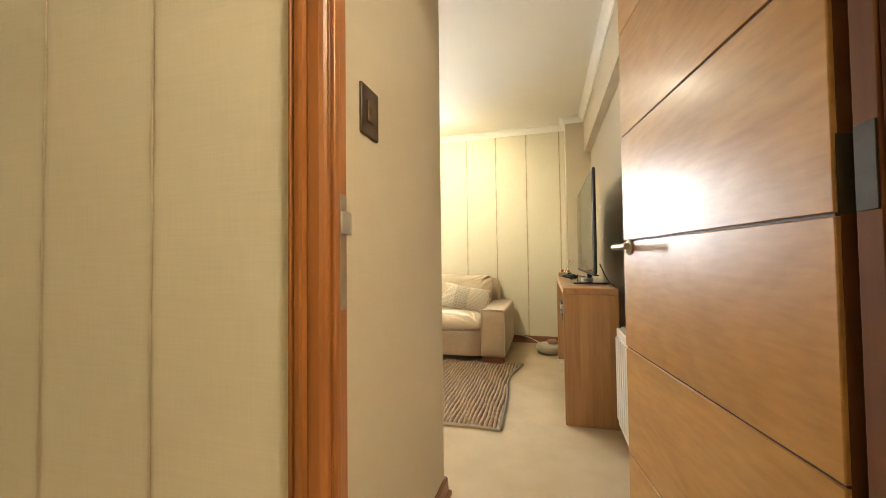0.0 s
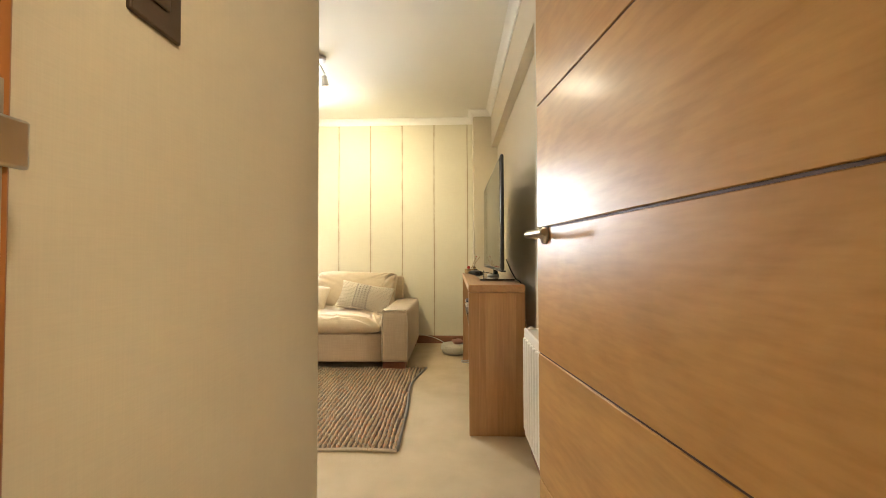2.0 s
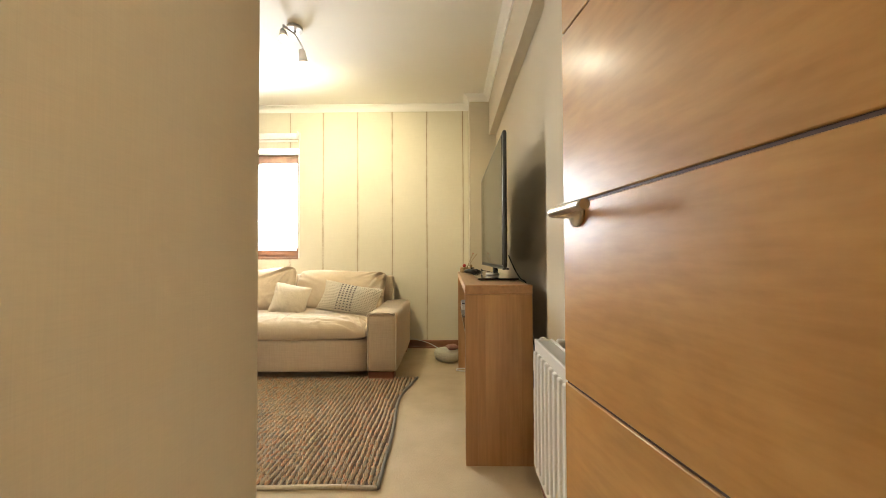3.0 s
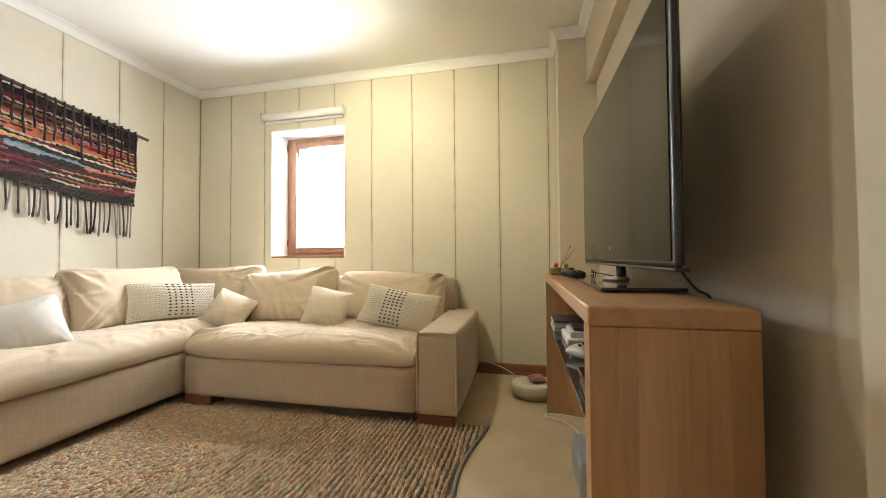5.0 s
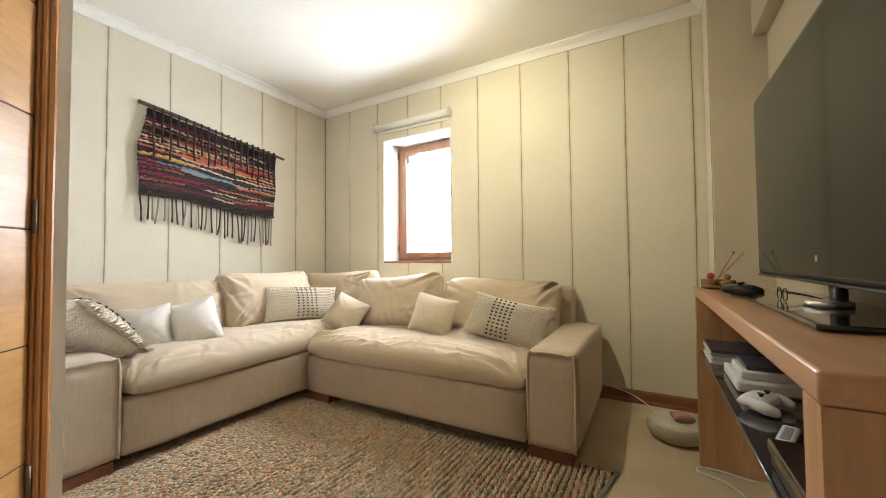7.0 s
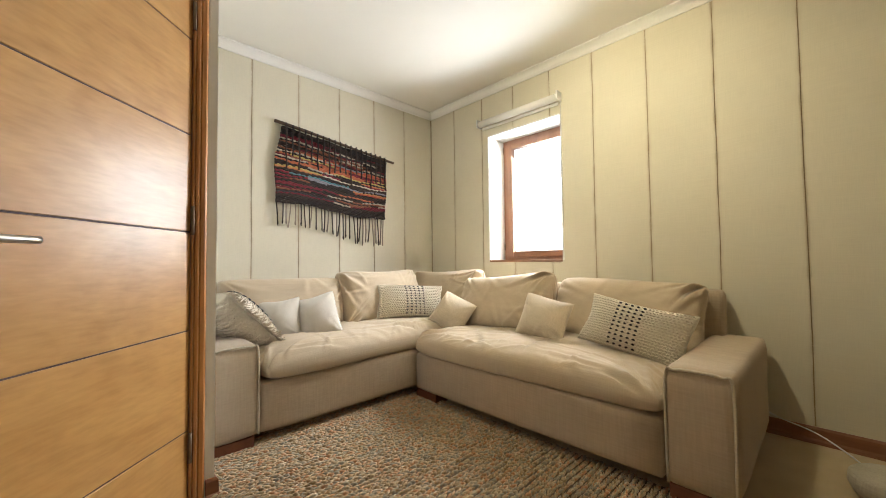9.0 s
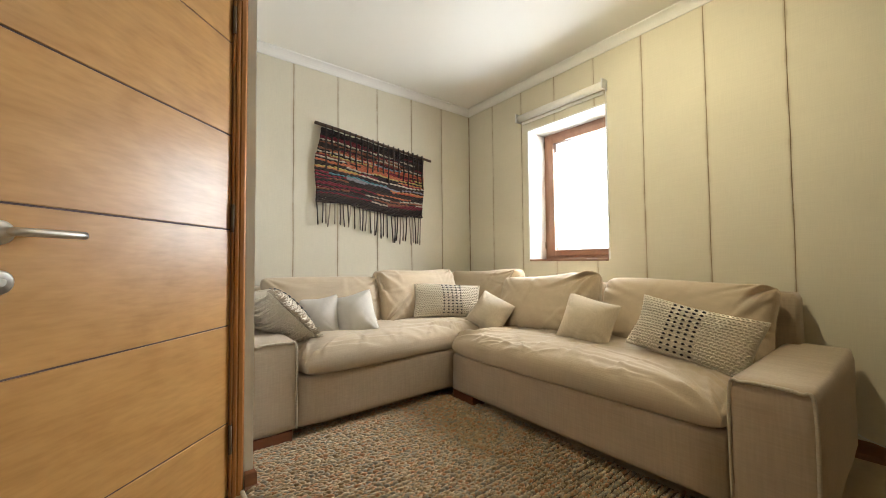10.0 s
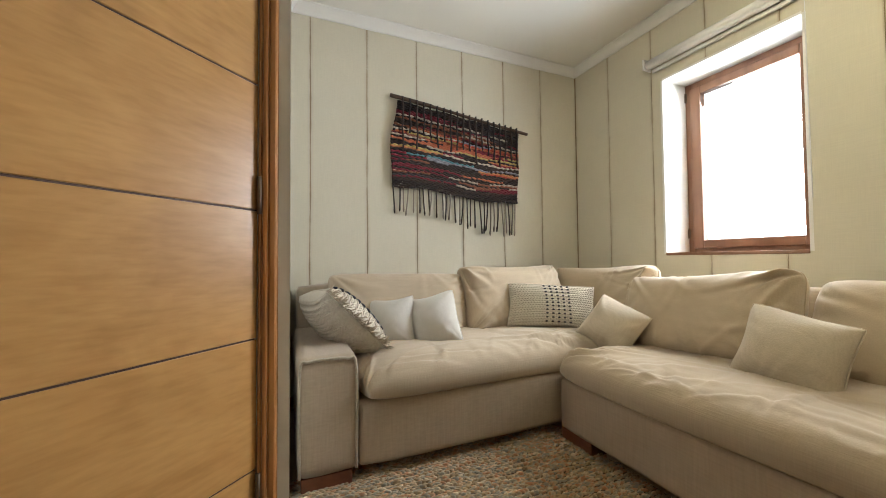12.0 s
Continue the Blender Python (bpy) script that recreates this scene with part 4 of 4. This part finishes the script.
part("lower_trim", rbox(0.3005, 0.33, 2.588, 3.712, 0.862, 0.870, 0.003), BLACK, tv, "thin black trim strip")
part("badge", rbox(0.2985, 0.3015, 3.143, 3.157, 0.917, 0.931), GREYP, tv)
part("neck_ring", lathe([(0.042, 0), (0.042, 0.012), (0.037, 0.014)], 32, at=(0.318, 3.15, CZ + 0.0145)), STEEL, tv, "polished steel ring at the foot")
part("neck", lathe([(0.016, 0), (0.016, 0.12)], 24, at=(0.335, 3.15, CZ + 0.0285)), GLOSSBLACK, tv)
part("foot_plate", rbox(0.205, 0.420, 2.83, 3.62, CZ + 0.004, CZ + 0.014, 0.003), GLOSSBLACK, tv, "black glass foot plate")
for x in (0.225, 0.40):
    for y in (2.86, 3.59):
        part("pad", lathe([(0.010, 0), (0.010, 0.0045)], 10, at=(x, y, CZ)), STEEL, tv)
part("power_lead", tube(bend([(0.365, 2.83, 0.93), (0.39, 2.80, 0.86), (0.415, 2.775, 0.812), (0.44, 2.76, 0.79), (0.458, 2.75, 0.70), (0.455, 2.74, 0.5)], 5), 0.0035, 8), BLACK, tv)

# on the cabinet


def controller(at, material, label):
    ob = thing("game_controller", label, "game controller", at @ Matrix.Scale(0.78, 4))
    part("shell", pillow(0.15, 0.085, 0.042, 1, 14, 3.0, 0.4, -0.05, 0, 0.0)[0], material, ob)
    for s in (1, -1):
        part("grip", tube(bend([(s * 0.05, 0.01, 0.0), (s * 0.066, -0.035, -0.004), (s * 0.062, -0.075, -0.012)], 4), [0.021] * 5 + [0.019, 0.017, 0.014, 0.008], 10), material, ob)
        st = part("thumbstick", lathe([(0.006, 0), (0.006, 0.008), (0.010, 0.010), (0.010, 0.013)], 12, at=(s * 0.024, -0.012, 0.018)), BLACK, ob)
    return ob


controller(pose(0.205, 3.50, CZ + 0.026, 0, 0, 70), BLACK, "black game controller lying on the cabinet")
orn = thing("straw_ornament", "small woven straw baskets with red beads", "ornament", pose(0.175, 3.88, CZ))
for x, y, r in ((0, 0, 0.034), (0.05, -0.045, 0.027)):
    b = part("basket", lathe([(r * 0.8, 0), (r, 0.012), (r * 1.02, 0.025), (r, 0.04), (r * 0.8, 0.041)], 18, at=(x, y, 0)), STRAW, orn)
    for k in range(4):
        part("straw_band", lathe([(r * 1.0, 0.004 + k * 0.009), (r * 1.07, 0.008 + k * 0.009), (r * 1.0, 0.012 + k * 0.009)], 18, at=(x, y, 0)), STRAW, b)
part("bead", lathe([(0.004, -0.014), (0.012, -0.009), (0.015, 0), (0.012, 0.009), (0.004, 0.014)], 12, at=(0.0, 0.0, 0.054)), RED, orn)
part("pompom", lathe([(0.004, -0.012), (0.010, -0.008), (0.013, 0), (0.010, 0.008), (0.004, 0.012)], 12, at=(0.05, -0.045, 0.052)), STRAW, orn)
for dx, dy in ((0.045, -0.075), (0.075, -0.09)):
    part("stalk", tube([(0.02, -0.02, 0.04), (0.02 + dx, -0.02 + dy, 0.15)], 0.0018, 6), STRAW, orn)
part("stalk_bead", lathe([(0.002, -0.005), (0.005, 0), (0.002, 0.005)], 10, at=(0.065, -0.095, 0.152)), RED, orn)
gl = thing("spectacles", "thin dark spectacles folded by the television foot", "spectacles", pose(0.262, 3.24, CZ + 0.0145) @ Matrix.Scale(0.8, 4))
for s in (0, 1):
    part("rim", tube([(0.0, s * 0.062 + 0.024 * math.cos(a), 0.022 + 0.021 * math.sin(a)) for a in [k * math.pi / 9 for k in range(19)]], 0.0016, 6, caps=False), BLACK, gl)
    part("temple", tube(bend([(0, s * 0.11 - 0.024, 0.03), (0.06, s * 0.09 - 0.01, 0.02), (0.11, s * 0.07, 0.006)], 4), 0.0018, 6), BLACK, gl)

# on the shelf and the floor below
SH = 0.5155
mg = thing("magazine_stack", "stack of magazines on the glass shelf", "magazines", pose(0.20, 3.815, SH))
for k in range(5):
    z = k * 0.011
    part("magazine", rbox(-0.055 + 0.004 * (k % 3), 0.15, -0.11 + 0.007 * (k % 2), 0.11, z, z + 0.010, 0.002, 1), PAPERW if k != 4 else NAVY, mg)
bx = thing("white_game_box", "white plastic console boxes stacked on the shelf", "box", pose(0.225, 3.50, SH))
part("lower_box", rbox(-0.05, 0.13, -0.12, 0.12, 0, 0.035, 0.008), PLASTIC, bx)
part("upper_box", rbox(-0.035, 0.12, -0.10, 0.06, 0.0355, 0.062, 0.006), PLASTIC, bx)
part("disc_case", rbox(-0.02, 0.11, -0.09, 0.05, 0.0625, 0.076, 0.002, 1), NAVY, bx)
controller(pose(0.205, 3.25, SH + 0.024, 0, 0, 60), PLASTIC, "white game controller on the glass shelf")
rm = thing("remote_control", "slim white remote control on the shelf", "remote control", pose(0.215, 3.06, SH, 0, 0, 70) @ Matrix.Scale(0.8, 4))
part("body", rbox(-0.075, 0.075, -0.02, 0.02, 0, 0.017, 0.006), PLASTIC, rm)
part("buttons", rbox(-0.05, 0.05, -0.010, 0.010, 0.0165, 0.019, 0.001, 1), GREYP, rm)
cs = thing("games_console", "black games console on the glass shelf", "games console", pose(0.155, 2.615, SH))
part("lower_shell", rbox(0, 0.235, 0, 0.30, 0, 0.027, 0.005), BLACK, cs)
part("upper_shell", rbox(-0.006, 0.235, 0, 0.296, 0.0275, 0.054, 0.005), GLOSSBLACK, cs)
rt = thing("router_box", "grey plastic box on the carpet under the shelf", "box", pose(0.19, 3.30, 0))
part("case", rbox(0, 0.17, -0.12, 0.12, 0, 0.13, 0.02, 3), GREYP, rt)
part("lid", rbox(0.005, 0.165, -0.115, 0.115, 0.1305, 0.145, 0.006), GREYP, rt)
cb = part("white_cable", tube(bend([(0.255, 3.43, 0.02), (0.28, 3.60, 0.006), (0.25, 3.76, 0.006), (0.19, 3.85, 0.006), (0.115, 3.88, 0.006), (0.12, 3.925, 0.006), (0.21, 3.93, 0.006), (0.31, 3.90, 0.006)], 6), 0.0045, 8), PLASTIC)
tagged(cb, "loose white cable looped on the carpet", "cable")
bc = part("black_cable", tube(bend([(0.455, 2.80, 0.62), (0.46, 2.72, 0.55), (0.468, 2.69, 0.42), (0.46, 2.71, 0.33), (0.468, 2.69, 0.22), (0.46, 2.72, 0.1), (0.462, 2.80, 0.004)], 6), 0.003, 8), BLACK)
tagged(bc, "black cable hanging behind the cabinet", "cable")

# bowl by the sofa
pb = thing("floor_pouffe", "low round cream felt bowl on the carpet", "pet bowl", pose(0.045, 4.20, 0))
part("bowl", lathe([(0.085, 0), (0.115, 0.012), (0.132, 0.05), (0.128, 0.082), (0.12, 0.09), (0.06, 0.092)], 32), PET, pb)
pk = part("pink_pouch", pillow(0.10, 0.07, 0.05, 3, 14, 2.2, 0.45, 0.06, 6, 0.003)[0], PINK)
pk.matrix_world = pose(0.075, 4.20, 0.115, 10, 0, 20)
tagged(pk, "small dusty pink cloth pouch on the felt bowl", "pouch")
wc = part("lamp_cable", tube(bend([(-0.40, 4.60, 0.16), (-0.33, 4.60, 0.105), (-0.18, 4.56, 0.075), (-0.08, 4.45, 0.055), (-0.02, 4.36, 0.035), (0.0, 4.33, 0.006)], 6), 0.0035, 8), PLASTIC)
tagged(wc, "thin white cable running from the sofa to the bowl", "cable")

# ---- radiator ----
rad = thing("radiator", "white enamelled panel radiator on wall brackets", "radiator")
RY0, RY1, RZ0, RZ1 = 1.58, 2.20, 0.175, 0.635
part("front_panel", rbox(0.352, 0.362, RY0, RY1, RZ0, RZ1, 0.004), RADIATOR, rad)
part("back_panel", rbox(0.408, 0.416, RY0, RY1, RZ0, RZ1, 0.003), RADIATOR, rad)
n = 13
for k in range(n):
    y = RY0 + 0.035 + (RY1 - RY0 - 0.07) * k / (n - 1)
    part("flute", rbox(0.342, 0.356, y - 0.013, y + 0.013, RZ0 + 0.035, RZ1 - 0.035, 0.006), RADIATOR, rad)
part("top_grille", rbox(0.3605, 0.4085, RY0 + 0.002, RY1 - 0.002, RZ1 - 0.012, RZ1 - 0.006), mat("grille_enamel", (0.55, 0.53, 0.49), 0.45, (0.48, 0.46, 0.42), (3, 300, 3)), rad)
for y in (RY0 + 0.004, RY1 - 0.004):
    part("end_cap", rbox(0.356, 0.412, y - 0.004, y + 0.004, RZ0 + 0.01, RZ1 - 0.002, 0.002, 1), RADIATOR, rad)
for y in (RY0 + 0.08, RY1 - 0.06):
    part("wall_bracket", rbox(0.412, 0.4405, y - 0.012, y + 0.012, RZ1 - 0.06, RZ1 + 0.012, 0.008), RADIATOR, rad)
part("valve", tube([(0.385, RY1 - 0.002, RZ1 - 0.012), (0.385, RY1 + 0.020, RZ1 - 0.012)], [0.016, 0.014], 14), RADIATOR, rad)

# ---- rug ----
rug = thing("braided_rug", "thick braided jute rug in mixed earthy colours", "rug")
RX0, RX1, RYA, RYB = -2.20, -0.235, 2.37, 3.70


def rug_right(y):
    return RX1 - 0.036 * math.exp(-((y - 3.2) / 0.35) ** 2) + 0.045 * max(0.0, (y - 3.32) / 0.38) ** 1.5 + 0.003 * math.sin(y * 9)


bm = bmesh.new()
cols = [[bm.verts.new((x, y, z)) for z in (0.001, 0.009)] for y in np.linspace(RYA, RYB, 20) for x in (RX0, rug_right(y))]
for k in range(19):
    a, b, c, d = cols[2 * k], cols[2 * k + 1], cols[2 * k + 3], cols[2 * k + 2]
    bm.faces.new((a[1], b[1], c[1], d[1]))
    bm.faces.new((b[0], c[0], c[1], b[1]))
    bm.faces.new((d[0], a[0], a[1], d[1]))
part("backing", bm, RUGBACK, rug)
part("binding", tube([(rug_right(y), y, 0.008) for y in np.linspace(RYA, RYB, 30)], 0.009, 8), GREYEDGE, rug, "grey cloth binding along the edge")
part("binding_front", tube([(x, RYA + 0.006 * math.sin(x * 11), 0.008) for x in np.linspace(RX0, RX1, 30)], 0.009, 8), PIPING, rug, "pale binding along the edge")
rng = np.random.default_rng(5)
verts, faces = [], []
ang = np.arange(6) * math.pi / 3
pitch = 0.0255
rows = int((RX1 - RX0) / pitch) + 3
for r in range(rows):
    x = RX0 + 0.012 + r * pitch
    y = RYA + 0.008 + rng.uniform(0, 0.02)
    side = 1
    while y < RYB - 0.006:
        step = rng.uniform(0.0125, 0.019)
        if x < rug_right(y) - 0.008:
            ln, wd, ht = rng.uniform(0.015, 0.023), rng.uniform(0.0041, 0.0060), rng.uniform(0.008, 0.015)
            tilt = side * rng.uniform(0.12, 0.38)
            ct, st = math.cos(tilt), math.sin(tilt)
            cx, cy = x + side * 0.0038 + rng.normal(0, 0.0009) + 0.003 * math.sin(y * 14 + r), y + rng.normal(0, 0.002)
            base = len(verts)
            for s, h in ((1.0, 0.0), (0.86, 0.6), (0.45, 0.95)):
                for a in ang:
                    u, v = math.sin(a) * wd * s, math.cos(a) * ln * s
                    verts.append((cx + u * ct + v * st, cy - u * st + v * ct, 0.007 + ht * h))
            verts.append((cx, cy, 0.007 + ht))
            for q in range(2):
                for j in range(6):
                    a, b = base + 6 * q + j, base + 6 * q + (j + 1) % 6
                    faces.append((a, b, b + 6, a + 6))
            for j in range(6):
                faces.append((base + 12 + j, base + 12 + (j + 1) % 6, base + 18))
        y += step / 1.6
        side = -side
me = bpy.data.meshes.new("braided_pile")
me.from_pydata(verts, [], faces)
me.polygons.foreach_set("use_smooth", [True] * len(me.polygons))
me.materials.append(JUTE)
lo = new("braided_pile", me)
lo.parent = rug
tagged(lo, "mixed beige, rust and teal jute weave", kind="stuff")

# ---- woven wall hanging ----
random.seed(21)
wh = thing("wall_hanging", "woven wall hanging of dark and coloured yarn on a stick", "wall hanging")
HX = XL + 0.035
part("stick", tube(bend([(HX, 3.022, 1.992), (HX + 0.004, 3.35, 1.955), (HX, 3.75, 1.905), (HX, 4.118, 1.862)], 6), [0.014] * 6 + [0.011] * 8 + [0.012] * 5, 8), mat("stick_bark", (0.075, 0.045, 0.03), 0.9, (0.12, 0.075, 0.05), (40, 8, 40), 120, 0.6), wh, "crooked dark wooden stick")


def hang(s, v):
    """A place on the hanging: s across, v from its top down."""
    y = 3.075 + 0.965 * s - 0.045 * min(1.0, v * 2.5) * (1 - s) ** 2 - 0.018 * v * s * s + 0.006 * math.sin(v * 9) * (1 - 2 * s)
    top, low = 1.965 - 0.105 * s, 1.378 - 0.070 * s + 0.014 * math.sin(s * 7)
    return y, top + (low - top) * v


NR = 50
for r in range(NR):
    v = (r + 0.5) / NR
    s = 0.0
    dark = r < 4 or r > NR - 7 or 26 < r < 29 or 33 < r < 36
    style = DARKYARN if dark else (MIDYARN if r < 13 or r > NR - 12 or r % 5 == 3 else YARN)
    while s < 0.999:
        e = min(1.0, s + random.choice((0.10, 0.16, 0.24, 0.36, 0.5)))
        if 1 - e < 0.06:
            e = 1.0
        pts = []
        steps = int((e - s) * 110) + 3
        for k in range(steps + 1):
            q = s + (e - s) * k / steps
            y, z = hang(q, v)
            pts.append((HX - 0.006 + 0.004 * math.sin(q * 150 + r * 2.4) + random.uniform(-0.002, 0.002), y, z + 0.004 * math.sin(q * 21 + r * 0.7) + 0.002 * math.sin(q * 90 + r)))
        part("yarn", tube(pts, [0.0074 + 0.0016 * (j % 2) for j in range(len(pts))], 6), style, wh)
        s = e
for k in range(19):
    s = 0.03 + k * 0.0522
    y, z = hang(s, 0)
    d = random.uniform(0.34, 0.56)
    pts = [(HX - 0.012, y, z + 0.022), (HX + 0.016, y, z + 0.026)] + [(HX + 0.013 + 0.004 * (j % 2), y + 0.004 * math.sin(j * 1.3 + k), hang(s, d * j / 7)[1]) for j in range(8)]
    part("warp_strap", tube(pts, 0.0062, 6), DARKYARN, wh)
for k in range(30):
    s = 0.012 + k * 0.0335 + random.uniform(-0.009, 0.009)
    y, z = hang(s, 1)
    ln = 0.170 + 0.085 * s + random.uniform(-0.02, 0.02)
    sway = random.uniform(-0.022, 0.022)
    pts = [(HX - 0.004, y, z + 0.01), (HX + random.uniform(-0.006, 0.006), y + sway * 0.4, z - ln * 0.5), (HX - 0.004, y + sway, z - ln)]
    part("fringe_strand", tube(bend(pts, 4), [0.0052] * 7 + [0.007, 0.004], 6), FRINGE, wh)
